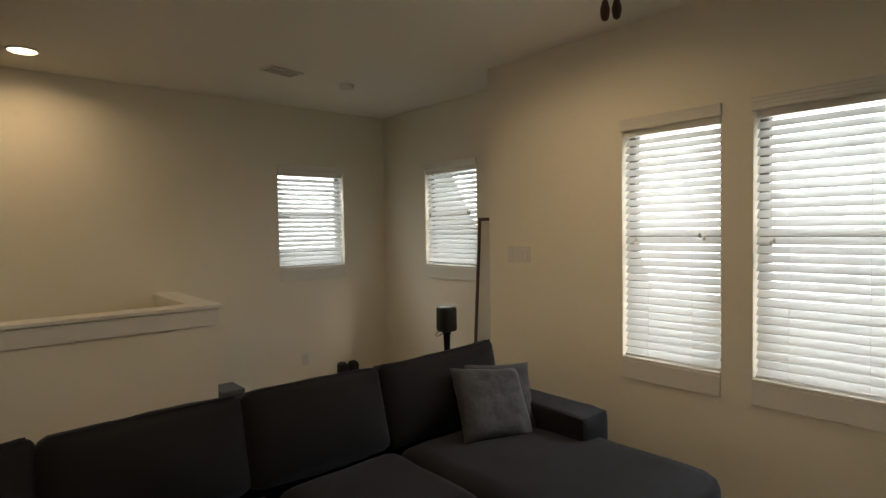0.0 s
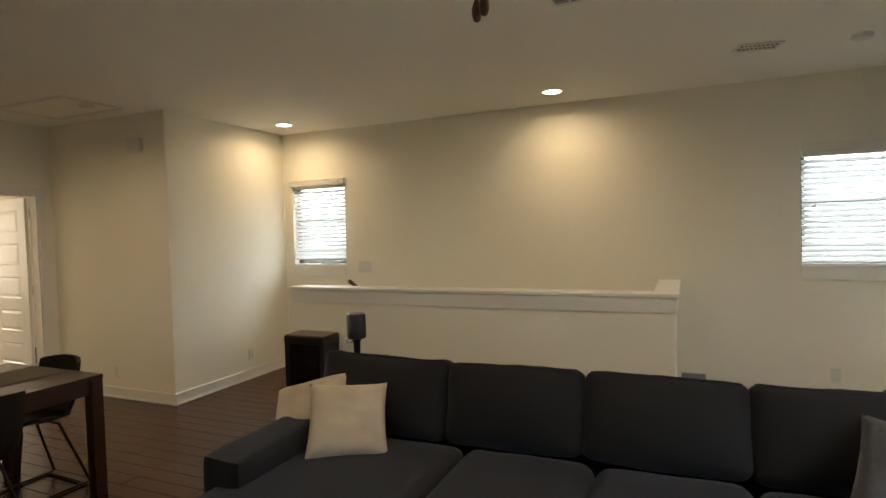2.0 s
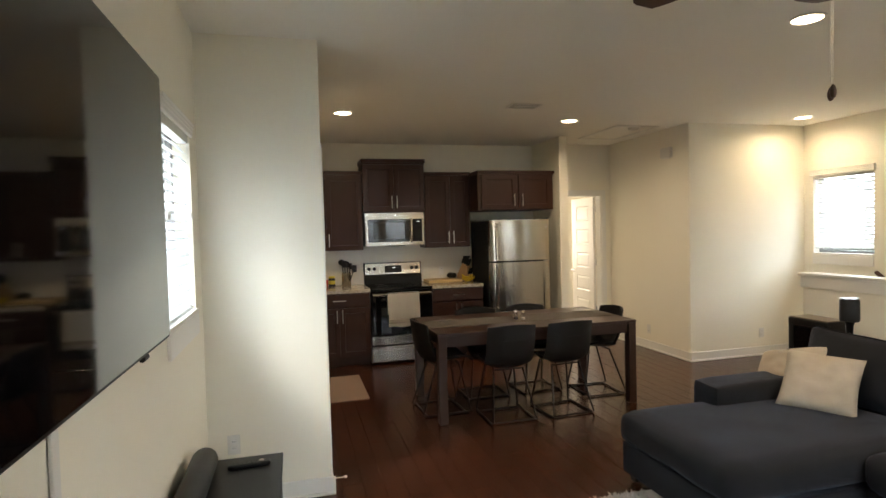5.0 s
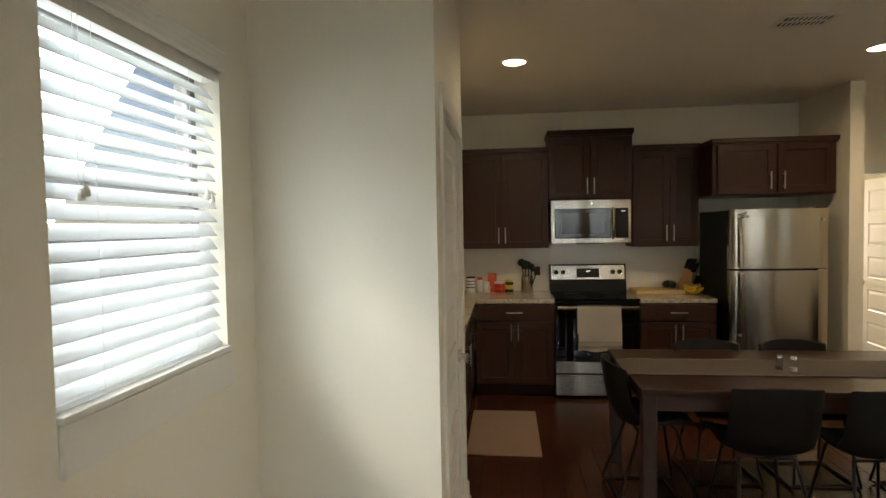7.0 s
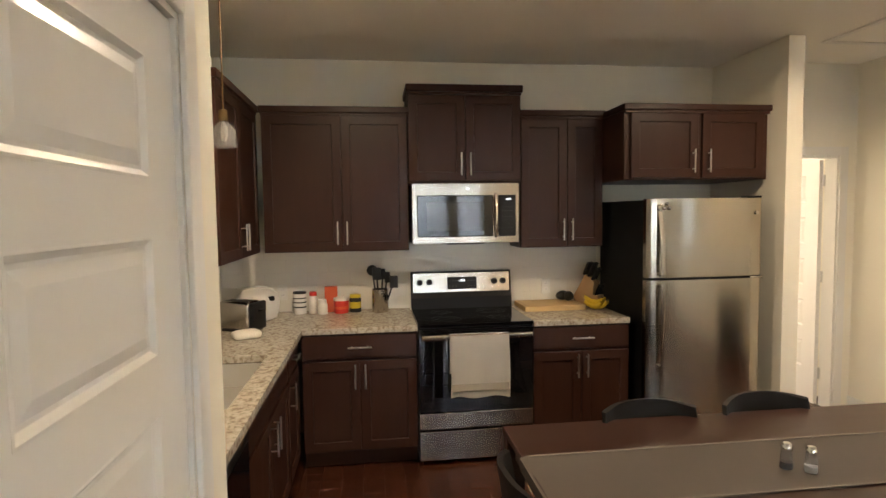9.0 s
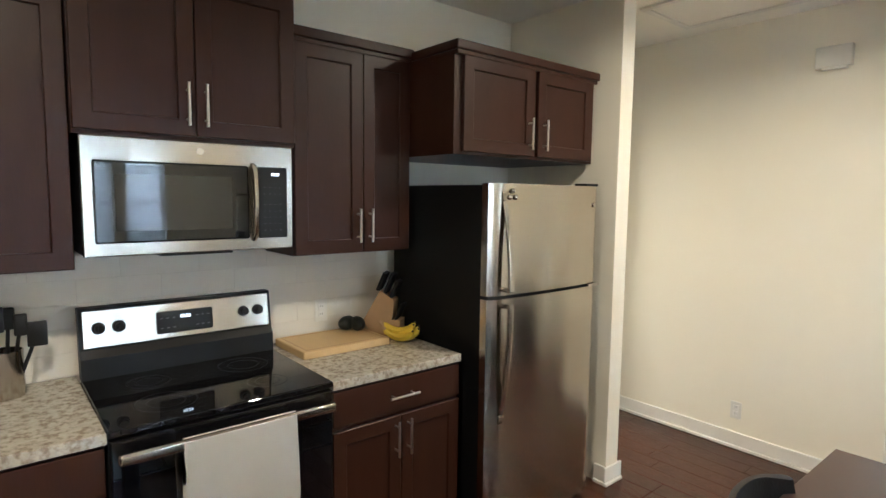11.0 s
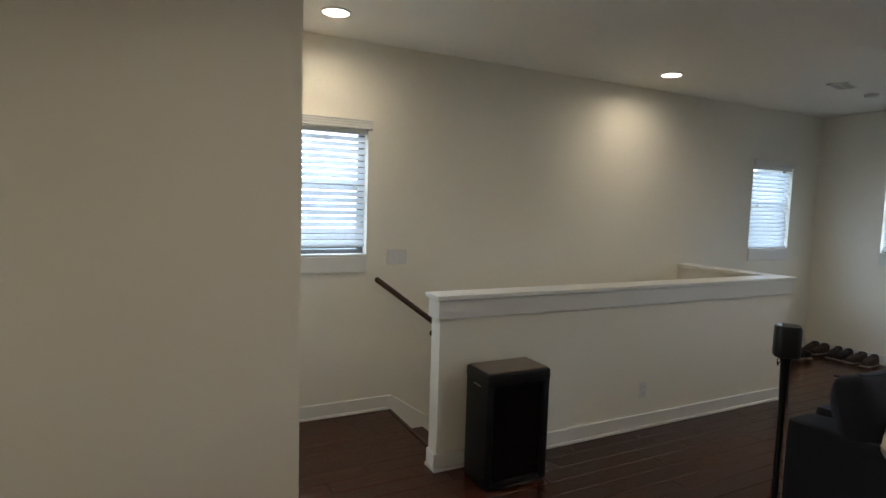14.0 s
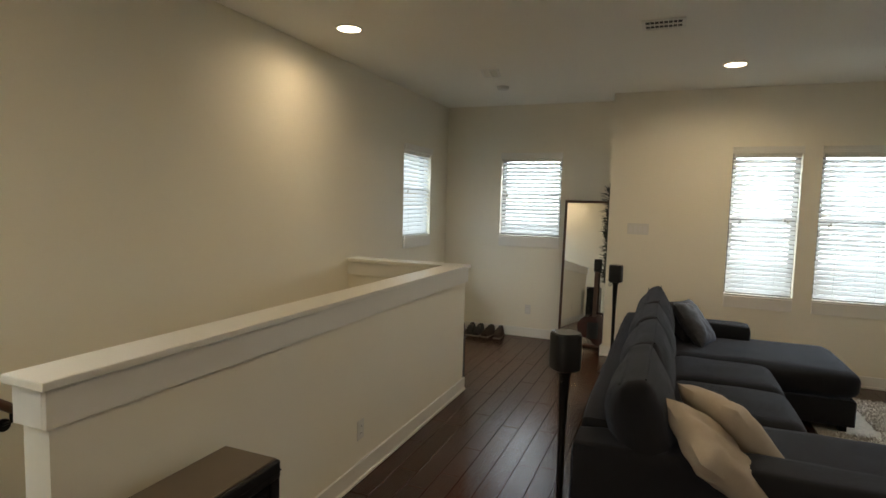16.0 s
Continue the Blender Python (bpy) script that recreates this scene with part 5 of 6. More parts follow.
def throw_pillow(name, label, w, material, m, group, seed=0):
    bm = B()
    n = 22
    t = 0.074
    sheets = []
    for sg in (-1, 1):
        g = []
        for i in range(n + 1):
            row = []
            for j in range(n + 1):
                u, v = -1 + 2 * i / n, -1 + 2 * j / n
                pinch = 1 - 0.075 * (1 - v * v) * abs(u) ** 3, 1 - 0.075 * (1 - u * u) * abs(v) ** 3
                th = t * (max(0, (1 - u ** 4) * (1 - v ** 4))) ** 0.55
                wr = (0.02 * noise.noise(Vector((u * 2.2, v * 2.2, seed * 5 + sg))) + 0.008 * noise.noise(Vector((u * 7 + v * 3, v * 5, seed * 3 + sg)))) * (1 - max(abs(u), abs(v)) ** 4)
                row.append(bm.verts.new((u * w / 2 * pinch[0], sg * (th + wr) + (0.001 * sg), v * w / 2 * pinch[1])))
            g.append(row)
        sheets.append(g)
        for i in range(n):
            for j in range(n):
                bm.faces.new((g[i][j], g[i + 1][j], g[i + 1][j + 1], g[i][j + 1]))
    bmesh.ops.remove_doubles(bm, verts=bm.verts, dist=0.0025)
    return single(name, bm, material, label, "pillow", m, group, smooth=True)


throw_pillow("throw_pillow", "cream linen cushion leaning on the sofa back", 0.42, CREAM_PILLOW, pose(0.14, 2.17, 0.588, -42, 3, 32), "throw pillows", 1)
throw_pillow("throw_pillow", "cream linen cushion behind another one on the chaise", 0.43, CREAM_PILLOW, pose(-0.16, 2.25, 0.575, -53, -14, 20), "throw pillows", 2)
throw_pillow("throw_pillow", "mottled grey velvet cushion leaning on the sofa back", 0.43, GREY_PILLOW, pose(2.56, 2.235, 0.596, -38, 6, -18), "throw pillows", 3)
throw_pillow("throw_pillow", "mottled grey velvet cushion against the sofa arm", 0.42, GREY_PILLOW, pose(2.67, 2.29, 0.590, -34, 2, -30), "throw pillows", 4)

# shag rug: a low pad with tufts
rug = thing("shag_rug", "cream and grey shag rug lying under the sofa", "rug", pose(0, 0, 0))
RX0, RX1, RY0, RY1 = -0.03, 2.95, -0.75, 1.42
part("pad", boxed(RX0, RX1, RY0, RY1, 0.001, 0.012, bevel=0.004), SHAG, rug)
vs, fs = [], []
rnd = random.Random(5)
for k in range(26000):
    x, y = rnd.uniform(RX0, RX1), rnd.uniform(RY0, RY1)
    if y > 1.02 and (x < 0.72 or x > 2.03):
        continue
    a, r, hgt = rnd.uniform(0, 6.28), rnd.uniform(0.006, 0.011), rnd.uniform(0.014, 0.028)
    lx, ly = rnd.uniform(-0.018, 0.018), rnd.uniform(-0.018, 0.018)
    i = len(vs)
    for q in range(3):
        vs.append((x + r * math.cos(a + q * 2.094), y + r * math.sin(a + q * 2.094), 0.010))
    vs.append((x + lx, y + ly, 0.010 + hgt))
    fs += [(i, i + 1, i + 3), (i + 1, i + 2, i + 3), (i + 2, i, i + 3)]
tm = bpy.data.meshes.new("pile")
tm.from_pydata(vs, [], fs)
SHAG_PILE = mat("shag_pile", (0.36, 0.33, 0.29), 0.95, vary=0.5, scale=14, fine=45, second=(0.66, 0.62, 0.56))
tm.materials.append(SHAG_PILE)
pile = tagged(new("pile", tm), kind="stuff")
pile.parent = rug

# television, console
tv = thing("television", "large black wall-mounted flat television, switched off", "television", pose(0.60, -1.372, 1.225))
part("bezel", boxed(0, 1.68, -0.05, -0.0015, 0, 0.945, bevel=0.004), BLACK, tv)
part("screen", boxed(0.008, 1.672, -0.0015, 0.0015, 0.012, 0.937), SCREEN, tv, "dark glossy screen")
part("wall_mount", boxed(0.55, 1.15, -0.066, -0.05, 0.28, 0.66), DARK_METAL, tv)
bm = B()
tube(bm, (0.28, -0.015, -0.012), (0.33, -0.015, -0.012), 0.010, seg=10)
part("sensor", bm, BLACK, tv)
single("cable_cover", boxed(1.45, 1.49, -1.438, -1.428, 0.505, 1.224, bevel=0.004), PLASTIC, "white cable cover on the wall under the television", "cable cover")
cs = thing("tv_console", "low black wooden media console with doors", "console", pose(-0.05, -1.42, 0))
part("top", boxed(0, 2.3, 0, 0.41, 0.476, 0.50, bevel=0.003), BLACK, cs)
part("body", boxed(0.02, 2.28, 0.01, 0.385, 0.06, 0.4755), BLACK, cs)
for k in range(4):
    part("door", boxed(0.03 + 0.562 * k, 0.58 + 0.562 * k, 0.386, 0.402, 0.07, 0.468, bevel=0.003), BLACK, cs)
for x in (0.06, 2.24):
    for y in (0.05, 0.35):
        part("leg", boxed(x - 0.025, x + 0.025, y - 0.025, y + 0.025, 0.001, 0.061), BLACK, cs)
sb = thing("soundbar", "black rounded cloth-covered soundbar on the console", "soundbar", pose(0.06, -1.352, 0.5005))
bm = B()
rings = []
for i, (x, r) in enumerate(((0.0, 0.030), (0.004, 0.046), (0.012, 0.054), (0.03, 0.058), (1.17, 0.058), (1.188, 0.054), (1.196, 0.046), (1.2, 0.030))):
    rings.append([bm.verts.new((x, r * 1.0 * math.cos(q * 0.2618), 0.058 + r * math.sin(q * 0.2618))) for q in range(24)])
for a, b in zip(rings, rings[1:]):
    for q in range(24):
        bm.faces.new((a[q], a[(q + 1) % 24], b[(q + 1) % 24], b[q]))
bm.faces.new(rings[0][::-1]), bm.faces.new(rings[-1])
part("grille", bm, BLACK, sb, "black cloth grille", True)
part("foot", boxed(0.1, 0.2, -0.03, 0.03, 0.0, 0.006), BLACK, sb)
part("foot", boxed(1.0, 1.1, -0.03, 0.03, 0.0, 0.006), BLACK, sb)
rm = thing("remote_control", "black remote control lying on the console", "remote", pose(0.075, -1.16, 0.5005, 0, 0, 4))
part("shell", boxed(-0.022, 0.022, -0.095, 0.095, 0.0, 0.02, bevel=0.006), BLACK, rm)
me_k = mesh_of("key", boxed(-0.004, 0.004, -0.003, 0.003, 0, 0.0015), DARK_METAL)
for r in range(6):
    for c in (-0.011, 0, 0.011):
        ob = new("key", me_k)
        ob.parent = rm
        ob.matrix_basis = pose(c, -0.07 + 0.02 * r, 0.02)
bm = B()
tube(bm, (0, 0.055, 0.02), (0, 0.055, 0.0225), 0.012, seg=18)
part("dial", bm, CHROME, rm, "silver ring key")


SPEAKER_TOP = mat("speaker_top", (0.03, 0.03, 0.03), 0.12, vary=0.1, spec=0.9)


def squarish(bm, prof, seg=40):
    """Rings of a square with well rounded corners, stacked in z."""
    rings = []
    for r, z in prof:
        ring = []
        for k in range(seg):
            a = 6.28318 * k / seg
            q = r / (abs(math.cos(a)) ** 3.2 + abs(math.sin(a)) ** 3.2) ** (1 / 3.2)
            ring.append(bm.verts.new((q * math.cos(a), q * math.sin(a), z)))
        rings.append(ring)
    for a, b in zip(rings, rings[1:]):
        for k in range(seg):
            bm.faces.new((a[k], a[(k + 1) % seg], b[(k + 1) % seg], b[k]))
    bm.faces.new(rings[0][::-1]), bm.faces.new(rings[-1])


def speaker(x, y, turn, label):
    st_ = thing("speaker_stand", "slim black metal floor stand for a small loudspeaker", "speaker stand", pose(x, y, 0.0, 0, 0, turn), group="speaker stands")
    bm = B()
    lathe(bm, [(0.014, 0.012), (0.016, 0.60), (0.024, 0.84), (0.034, 0.868)], 18)
    part("pole", bm, DARK_METAL, st_, smooth=True)
    part("base_plate", boxed(-0.11, 0.11, -0.13, 0.10, 0.001, 0.012, bevel=0.004), DARK_METAL, st_)
    bm = B()
    path_tube(bm, [(0.0, 0.03, 0.866), (-0.05, 0.045, 0.858), (-0.062, 0.045, 0.84), (-0.045, 0.04, 0.83), (-0.02, 0.03, 0.845)], 0.003, 6)
    part("cable_loop", bm, BLACK, st_)
    sp = thing("loudspeaker", label, "loudspeaker", pose(x, y, 0.8685, 0, 0, turn), group="loudspeakers")
    bm = B()
    squarish(bm, [(0.052, 0), (0.06, 0.006), (0.062, 0.02), (0.061, 0.150), (0.058, 0.159)])
    part("grille", bm, BLACK, sp, "black perforated shell", True)
    bm = B()
    squarish(bm, [(0.0575, 0.1592), (0.056, 0.165), (0.01, 0.1655)])
    part("top_plate", bm, SPEAKER_TOP, sp, "smooth dark glossy top plate", True)


speaker(-0.234, 2.868, 40, "black round smart loudspeaker on its stand behind the sofa")
speaker(2.845, 2.93, -10, "black round smart loudspeaker on its stand by the wall")

# waste bin
bin_ = thing("trash_can", "black rectangular step bin with a bronze-grey lid", "trash can", pose(-1.308, 3.812, 0))
part("body", boxed(-0.20, 0.20, -0.108, 0.118, 0.022, 0.64, bevel=0.006), BLACK, bin_)
for sx in (-1, 1):
    part("corner_post", boxed(sx * 0.188 - 0.022, sx * 0.188 + 0.022, -0.122, 0.122, 0.02, 0.655, bevel=0.008, seg=3), BLACK, bin_, "smooth black side panel", True)
part("collar", boxed(-0.212, 0.212, -0.124, 0.126, 0.60, 0.668, bevel=0.010, seg=3), BLACK, bin_, "black plastic rim", True)
part("lid_seam", boxed(-0.2125, 0.2125, -0.1245, 0.1265, 0.628, 0.632), DARK_METAL, bin_)
part("lid", boxed(-0.200, 0.200, -0.112, 0.114, 0.667, 0.675, bevel=0.003), mat("lid_steel", (0.24, 0.19, 0.15), 0.3, 0.8, vary=0.1, stretch=(0.05, 1, 1), fine=200), bin_, "bronze-grey metal lid")
part("front_panel", boxed(-0.158, 0.158, -0.114, -0.107, 0.05, 0.59, bevel=0.002), GLOSS, bin_)
part("pedal", boxed(-0.10, 0.10, -0.150, -0.10, 0.012, 0.026, bevel=0.005), STEEL, bin_, "steel foot pedal")
part("plinth", boxed(-0.20, 0.20, -0.115, 0.12, 0.001, 0.021), BLACK, bin_)
part("grip", boxed(-0.214, -0.208, -0.05, 0.03, 0.585, 0.592), STEEL, bin_, "short steel grip slot")

# mirror and what leans beside it
mr = thing("floor_mirror", "tall leaning mirror in a thin dark wood frame", "mirror", pose(3.715, 3.605, 0.002, 0, 0, -90) @ pose(0, 0, 0, -4.0, 0, 0))
bm = B()
for a in ((0, 0.52, 0, 0.028), (0, 0.52, 1.615, 1.643), (0, 0.028, 0.028, 1.615), (0.492, 0.52, 0.028, 1.615)):
    box(bm, a[0], a[1], -0.014, 0.014, a[2], a[3], 0.003)
part("frame", bm, RAIL, mr, "thin dark wood frame")
part("glass", boxed(0.026, 0.494, -0.006, -0.002, 0.026, 1.617), MIRROR, mr, "silvered glass")
gl = thing("leaf_garland", "dark green artificial leaf garland hung down the mirror's edge", "garland", pose(3.70, 3.10, 0))
bm = B()
path_tube(bm, [(0.065, 0.0, 1.70), (0.06, 0.01, 1.5), (0.05, 0.0, 1.3), (0.04, 0.01, 1.12), (0.04, 0.0, 0.72)], 0.006, 8)
part("stem", bm, LEAF, gl, smooth=True)
rnd = random.Random(11)
bm = B()
for v3 in ((-0.011, 0, 0), (0, 0.05, 0.004), (0.011, 0, 0), (0, 0.12, -0.008)):
    bm.verts.new(v3)
bm.verts.ensure_lookup_table()
q = bm.verts
for f in ((0, 1, 3), (1, 2, 3), (0, 2, 1), (0, 3, 2)):
    bm.faces.new([q[i] for i in f])
leaf_me = mesh_of("leaf", bm, LEAF)
for k in range(230):
    z = 0.72 + 1.02 * rnd.random()
    o = new("leaf", leaf_me)
    o.parent = gl
    o.matrix_basis = pose(0.04 + 0.03 * (z - 1.0), 0.005, z, rnd.uniform(-10, 70), 0, rnd.uniform(-100, 110)) @ Matrix.Scale(rnd.uniform(0.6, 1.15), 4)
gt = thing("guitar", "dark red electric guitar leaning by the mirror", "guitar", pose(3.60, 3.20, 0.002, 0, 0, -90) @ pose(0, 0, 0, -7, 0, 0))
bm = B()
out = []
for k in range(36):
    a = 6.28318 * k / 36
    r = 0.155 + 0.03 * math.cos(2 * a + 0.4) - 0.025 * math.cos(3 * a)
    out.append((r * math.cos(a) * 0.85, 0.23 + r * math.sin(a) * 1.2))
f0 = [bm.verts.new((x, -0.02, z)) for x, z in out]
f1 = [bm.verts.new((x, 0.02, z)) for x, z in out]
bm.faces.new(f0), bm.faces.new(f1[::-1])
for k in range(36):
    bm.faces.new((f0[k], f1[k], f1[(k + 1) % 36], f0[(k + 1) % 36]))
part("body", bm, WOOD_RED, gt)
part("neck", boxed(-0.022, 0.022, -0.028, -0.006, 0.36, 0.86, bevel=0.004), RAIL, gt)
part("headstock", boxed(-0.035, 0.035, -0.022, -0.004, 0.86, 1.0, bevel=0.006), BLACK, gt)
part("pickguard", boxed(-0.07, 0.05, -0.0235, -0.0202, 0.12, 0.30, bevel=0.001), BLACK, gt, "dark pickguard")


def shoe(m, material, label):
    s = thing("shoe", label, "shoe", m, group="shoes along the wall")
    bm = B()
    secs = []
    for i in range(10):
        t = i / 9
        y = 0.27 * t
        wdt = 0.032 + 0.016 * math.sin(math.pi * min(1, t * 1.1)) + 0.006 * (t > 0.5)
        hgt = 0.095 - 0.05 * max(0, t - 0.3) / 0.7 if t < 0.92 else 0.035
        secs.append([bm.verts.new((wdt * c, y, 0.022 + hgt * max(0, z))) for c, z in ((-1, 0), (-1.02, 0.35), (-0.75, 0.8), (0, 1.0), (0.75, 0.8), (1.02, 0.35), (1, 0))])
    for a, b in zip(secs, secs[1:]):
        for k in range(6):
            bm.faces.new((a[k], a[k + 1], b[k + 1], b[k]))
        bm.faces.new((a[6], a[0], b[0], b[6]))
    bm.faces.new(secs[0][::-1]), bm.faces.new(secs[-1])
    part("upper", bm, material, s, smooth=True)
    bm = B()
    box(bm, -0.048, 0.048, -0.006, 0.278, 0.0, 0.023, 0.012, 3)
    part("sole", bm, SOLE, s, "rubber sole")
    part("opening", boxed(-0.022, 0.022, 0.02, 0.09, 0.108, 0.119, bevel=0.004), SHOE_DARK, s)
    bm = B()
    for k in range(4):
        tube(bm, (-0.025, 0.11 + 0.022 * k, 0.106 - 0.009 * k), (0.025, 0.115 + 0.022 * k, 0.105 - 0.009 * k), 0.003, seg=6)
    part("laces", bm, SOLE if material is SHOE_DARK else SHOE_DARK, s)


for k, (y, dk) in enumerate(((4.30, 0), (4.41, 0), (4.55, 1), (4.66, 1), (4.80, 0), (4.91, 0))):
    shoe(pose(3.80, y, 0.001, 0, 0, 90 + (4, -5, 2, 7, -3, 3)[k]), SHOE_DARK if dk else SHOE, "black laced shoe standing by the wall" if dk else "dark brown suede shoe standing by the wall")
for k, (x, y) in enumerate(((3.30, 4.88), (3.19, 4.90))):
    bt = thing("boot", "tall black boot standing in the nook corner", "boot", pose(x, y, 0.001, 0, 0, 175), group="boots")
    part("shaft", puffed(-0.045, 0.045, -0.06, 0.05, 0.05, 0.25, r=0.03, bulge=0.004, n=5), SHOE_DARK, bt, smooth=True)
    part("toe", puffed(-0.045, 0.045, -0.06, 0.19, 0.018, 0.095, r=0.03, bulge=0.006, n=5), SHOE_DARK, bt, smooth=True)
    part("sole", boxed(-0.047, 0.047, -0.065, 0.195, 0.0, 0.02, bevel=0.006), SOLE, bt)
sx = thing("storage_box", "dark grey storage box standing behind the half wall end", "box", pose(1.84, 4.20, 0))
part("box", boxed(-0.095, 0.06, -0.12, 0.12, 0.001, 0.40, bevel=0.006), mat("grey_card", (0.05, 0.05, 0.055), 0.8, vary=0.15), sx)
part("lid", boxed(-0.10, 0.065, -0.125, 0.125, 0.40, 0.428, bevel=0.005), mat("grey_card_lid", (0.08, 0.08, 0.085), 0.8, vary=0.15), sx)


# ---- switches and outlets ----
def plate(m, kind, gangs=1):
    """Local: plate on y = 0 facing -y, centred."""
    w = 0.07 + 0.046 * (gangs - 1)
    nm = "light_switch" if kind == "switch" else "outlet"
    lb = "white wall plate with %s" % ({1: "a rocker switch", 3: "three rocker switches", 4: "four rocker switches"}.get(gangs, "two rocker switches") if kind == "switch" else "two sockets")
    t = thing(nm, lb, "switch" if kind == "switch" else "outlet", m, group="light switches" if kind == "switch" else "wall outlets")
    part("plate", boxed(-w / 2, w / 2, -0.006, -0.0005, -0.057, 0.057, bevel=0.003), PLASTIC, t)
    for g in range(gangs):
        x = (g - (gangs - 1) / 2) * 0.046
        if kind == "switch":
            part("rocker", boxed(x - 0.016, x + 0.016, -0.010, -0.006, -0.033, 0.033, bevel=0.002), WHITE, t)
        else:
            for z in (-0.02, 0.02):
                s = part("socket", boxed(x - 0.016, x + 0.016, -0.008, -0.006, z - 0.014, z + 0.014, bevel=0.002), WHITE, t)
                for dx in (-0.006, 0.006):
                    part("slot", boxed(x + dx - 0.001, x + dx + 0.001, -0.0084, -0.0078, z - 0.004, z + 0.006), BLACK, s)
    return t


plate(pose(-1.507, 5.09, 1.182), "switch", 3)
plate(pose(3.42, 2.785, 1.36, 0, 0, -90), "switch", 4)
plate(pose(-2.6, 4.44, 0.27, 0, 0, 90), "outlet")
plate(pose(-3.382, 3.45, 0.255), "outlet")
plate(pose(3.86, 4.0, 0.33, 0, 0, -90), "outlet")
plate(pose(2.885, 5.09, 0.30), "outlet")
plate(pose(0.023, 4.03, 0.29), "outlet")
plate(pose(-4.4375, 0.985, 1.05, 0, 0, 90), "outlet")
plate(pose(-4.4375, -1.0, 1.06, 0, 0, 90), "outlet")
plate(pose(-0.60, -1.30, 0.37, 0, 0, 90), "outlet")
cb2 = thing("door_chime", "white door chime box high on the hall wall", "chime", pose(-2.968, 3.45, 2.378))
part("box", boxed(-0.09, 0.09, -0.045, -0.0005, 0.012, 0.13, bevel=0.006), PLASTIC, cb2)
part("base", boxed(-0.055, 0.065, -0.040, -0.0005, 0.0, 0.0125), TRIM, cb2)
ds = thing("door_stop", "spring door stop with white tip on the baseboard", "door stop", pose(-0.66, -0.736, 0.065))
bm = B()
tube(bm, (0, 0, 0), (0, 0.07, 0), 0.004, seg=8)
part("spring", bm, NICKEL, ds, smooth=True)
bm = B()
tube(bm, (0, 0.07, 0), (0, 0.085, 0), 0.008, seg=12)
part("tip", bm, PLASTIC, ds, "white rubber tip", True)

# ---- backsplash tiles ----
bs = structure("backsplash", boxed(-4.4495, -4.4392, -1.44, 1.39, 0.9145, 1.37), GROUT, "white glossy tile backsplash behind the worktop", "backsplash")
bs2 = structure("backsplash_sink", boxed(-4.44, -1.822, -1.4395, -1.4292, 0.9145, 1.37), GROUT, "white glossy tile backsplash behind the sink", "backsplash")
TW, TH, G = 0.305, 0.1, 0.0016
me_t = mesh_of("tile", boxed(-0.0035, 0.0035, 0, TW - G, 0, TH - 0.002, bevel=0.0006, seg=1), TILE)
rnd = random.Random(3)
for r in range(5):
    z = 0.9165 + r * 0.095
    y = -1.43 - (TW / 2 if r % 2 else 0)
    while y < 1.385:
        a, b = max(y, -1.43), min(y + TW - G, 1.388)
        if b - a > 0.02:
            o = new("tile", me_t)
            o.parent = bs
            o.matrix_basis = Matrix.Translation((-4.4415 + rnd.uniform(0, 0.0006), a, z)) @ Matrix.Diagonal((1, (b - a) / (TW - G), 0.0938 / (TH - 0.002), 1))
        y += TW
me_t2 = mesh_of("tile", boxed(0, TW - G, -0.0035, 0.0035, 0, TH - 0.002, bevel=0.0006, seg=1), TILE)
for r in range(5):
    z = 0.9165 + r * 0.095
    x = -4.43 - (TW / 2 if r % 2 else 0)
    while x < -1.83:
        a, b = max(x, -4.43), min(x + TW - G, -1.825)
        if b - a > 0.02:
            o = new("tile", me_t2)
            o.parent = bs2
            o.matrix_basis = Matrix.Translation((a, -1.4315 - rnd.uniform(0, 0.0006), z)) @ Matrix.Diagonal(((b - a) / (TW - G), 1, 0.0938 / (TH - 0.002), 1))
        x += TW

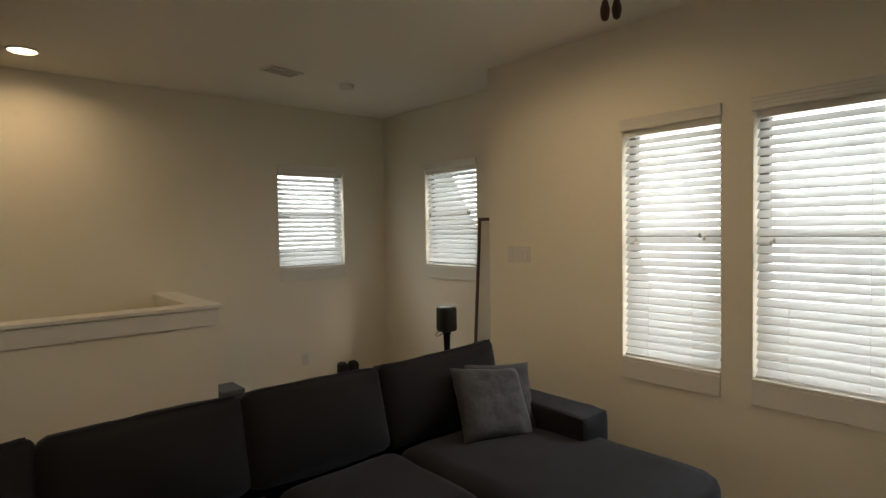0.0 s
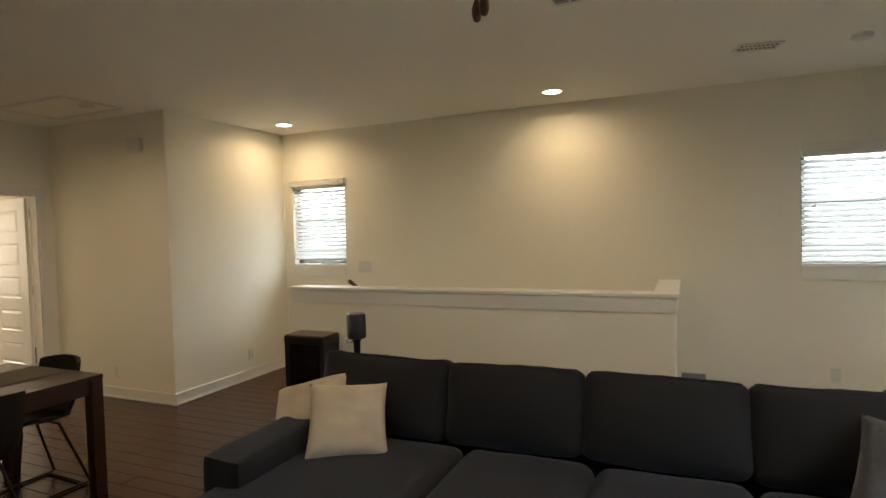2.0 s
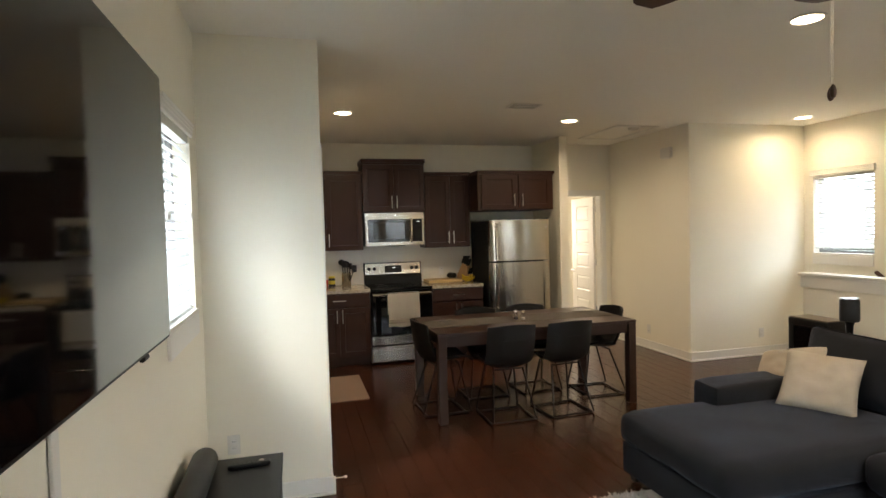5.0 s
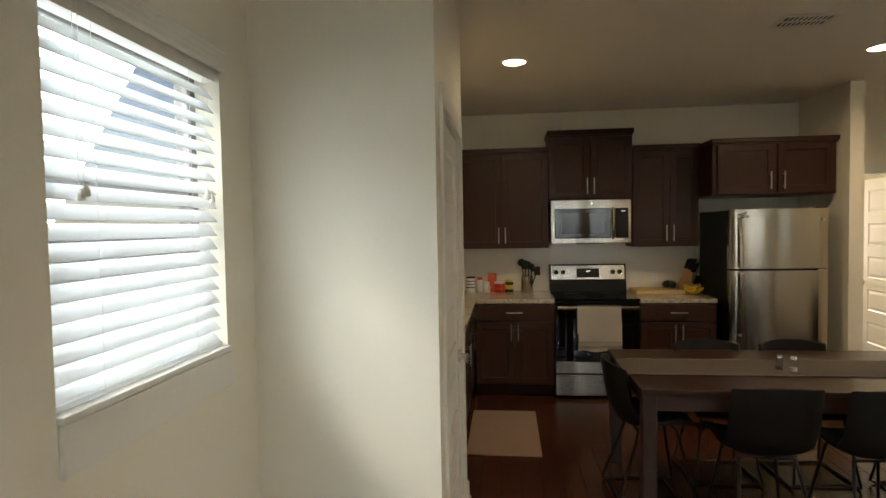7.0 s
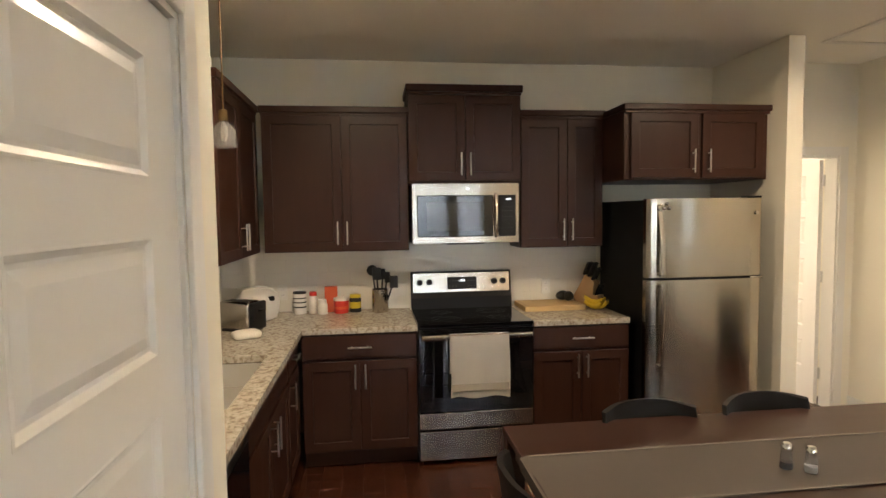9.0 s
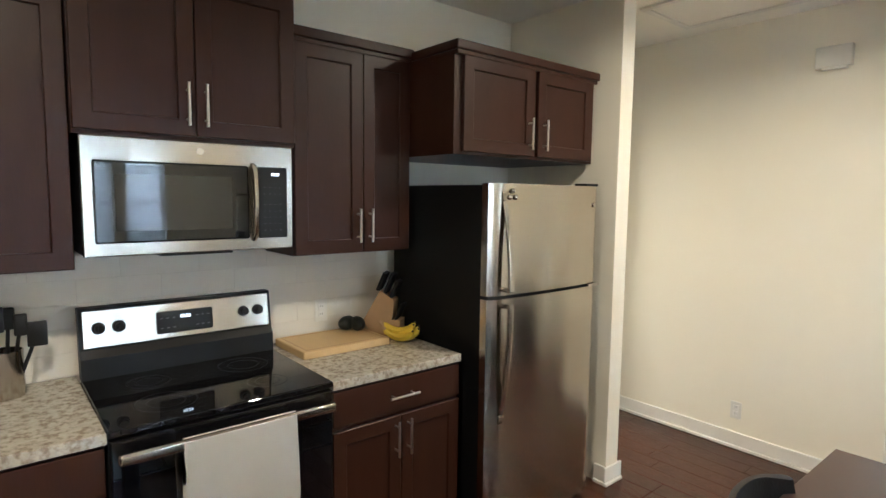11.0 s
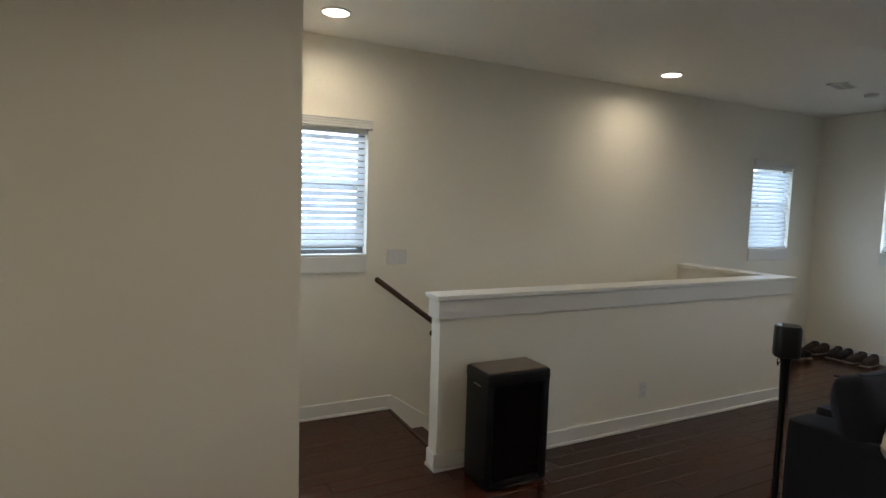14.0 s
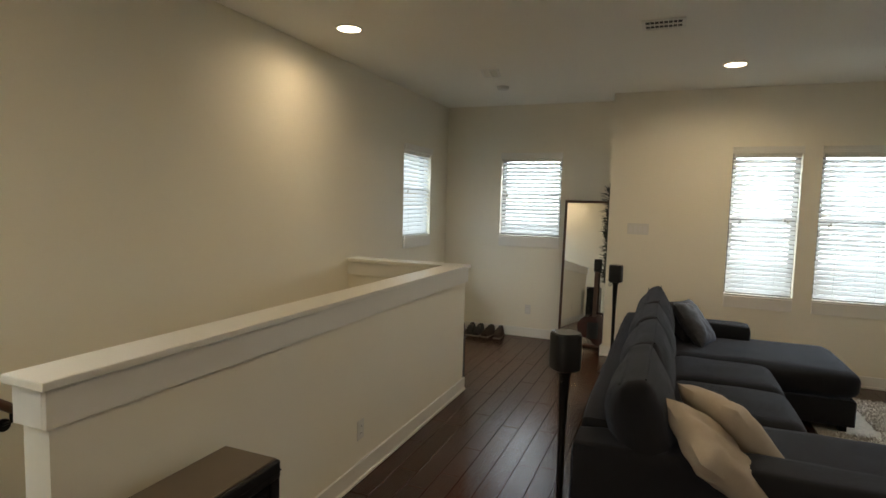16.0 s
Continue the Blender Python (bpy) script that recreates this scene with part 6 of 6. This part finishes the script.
# ---- floor planks ----
rnd = random.Random(21)
PW = 0.127
lengths = (0.38, 0.56, 0.74, 0.92, 1.18)
plank_me = {}
for ln in lengths:
    bm = B()
    box(bm, 0, ln - 0.002, 0, PW - 0.002, -0.012, 0.0, 0.0018, 1)
    plank_me[ln] = mesh_of("plank", bm, PLANK)
zones = ((-7.05, 3.86, -1.44, 4.02), (-4.45, -1.565, 4.02, 5.09), (1.70, 3.86, 4.02, 5.09))
rest_v, rest_f, count = [], [], 0
for zx0, zx1, zy0, zy1 in zones:
    n = int(round((zy1 - zy0) / PW))
    for k in range(n + 1):
        y = zy0 + k * PW
        if y > zy1 - 0.03:
            break
        yw = min(PW, zy1 - y)
        x = zx0 - rnd.uniform(0, 0.9)
        while x < zx1:
            ln = rnd.choice(lengths)
            a, b = max(x, zx0), min(x + ln, zx1)
            x += ln
            if b - a < 0.05:
                continue
            near = -3.7 < a < 3.5 and (2.75 < y < 4.1 or -0.9 < y < 2.2 and a < 0.0)
            full = abs((b - a) - ln) < 1e-6 and yw == PW
            dz = rnd.uniform(-0.0009, 0.0)
            if near and full and count < 300:
                o = new("plank", plank_me[ln])
                o.parent = floor
                o.matrix_basis = Matrix.Translation((a, y, dz))
                count += 1
            else:
                i = len(rest_v)
                c = 0.0018
                for px, py, pz in ((a, y, -0.012), (b - 0.0014, y, -0.012), (b - 0.0014, y + yw - 0.0014, -0.012), (a, y + yw - 0.0014, -0.012), (a, y, -c), (b - 0.0014, y, -c), (b - 0.0014, y + yw - 0.0014, -c), (a, y + yw - 0.0014, -c), (a + c, y + c, 0), (b - 0.0014 - c, y + c, 0), (b - 0.0014 - c, y + yw - 0.0014 - c, 0), (a + c, y + yw - 0.0014 - c, 0)):
                    rest_v.append((px, py, pz + dz))
                for q in ((0, 1, 5, 4), (1, 2, 6, 5), (2, 3, 7, 6), (3, 0, 4, 7), (4, 5, 9, 8), (5, 6, 10, 9), (6, 7, 11, 10), (7, 4, 8, 11), (8, 9, 10, 11)):
                    rest_f.append(tuple(i + v for v in q))
pm = bpy.data.meshes.new("planks")
pm.from_pydata(rest_v, [], rest_f)
pm.materials.append(PLANK)
rest = tagged(new("planks", pm), "dark brown hand-scraped floor planks", kind="stuff")
rest.parent = floor
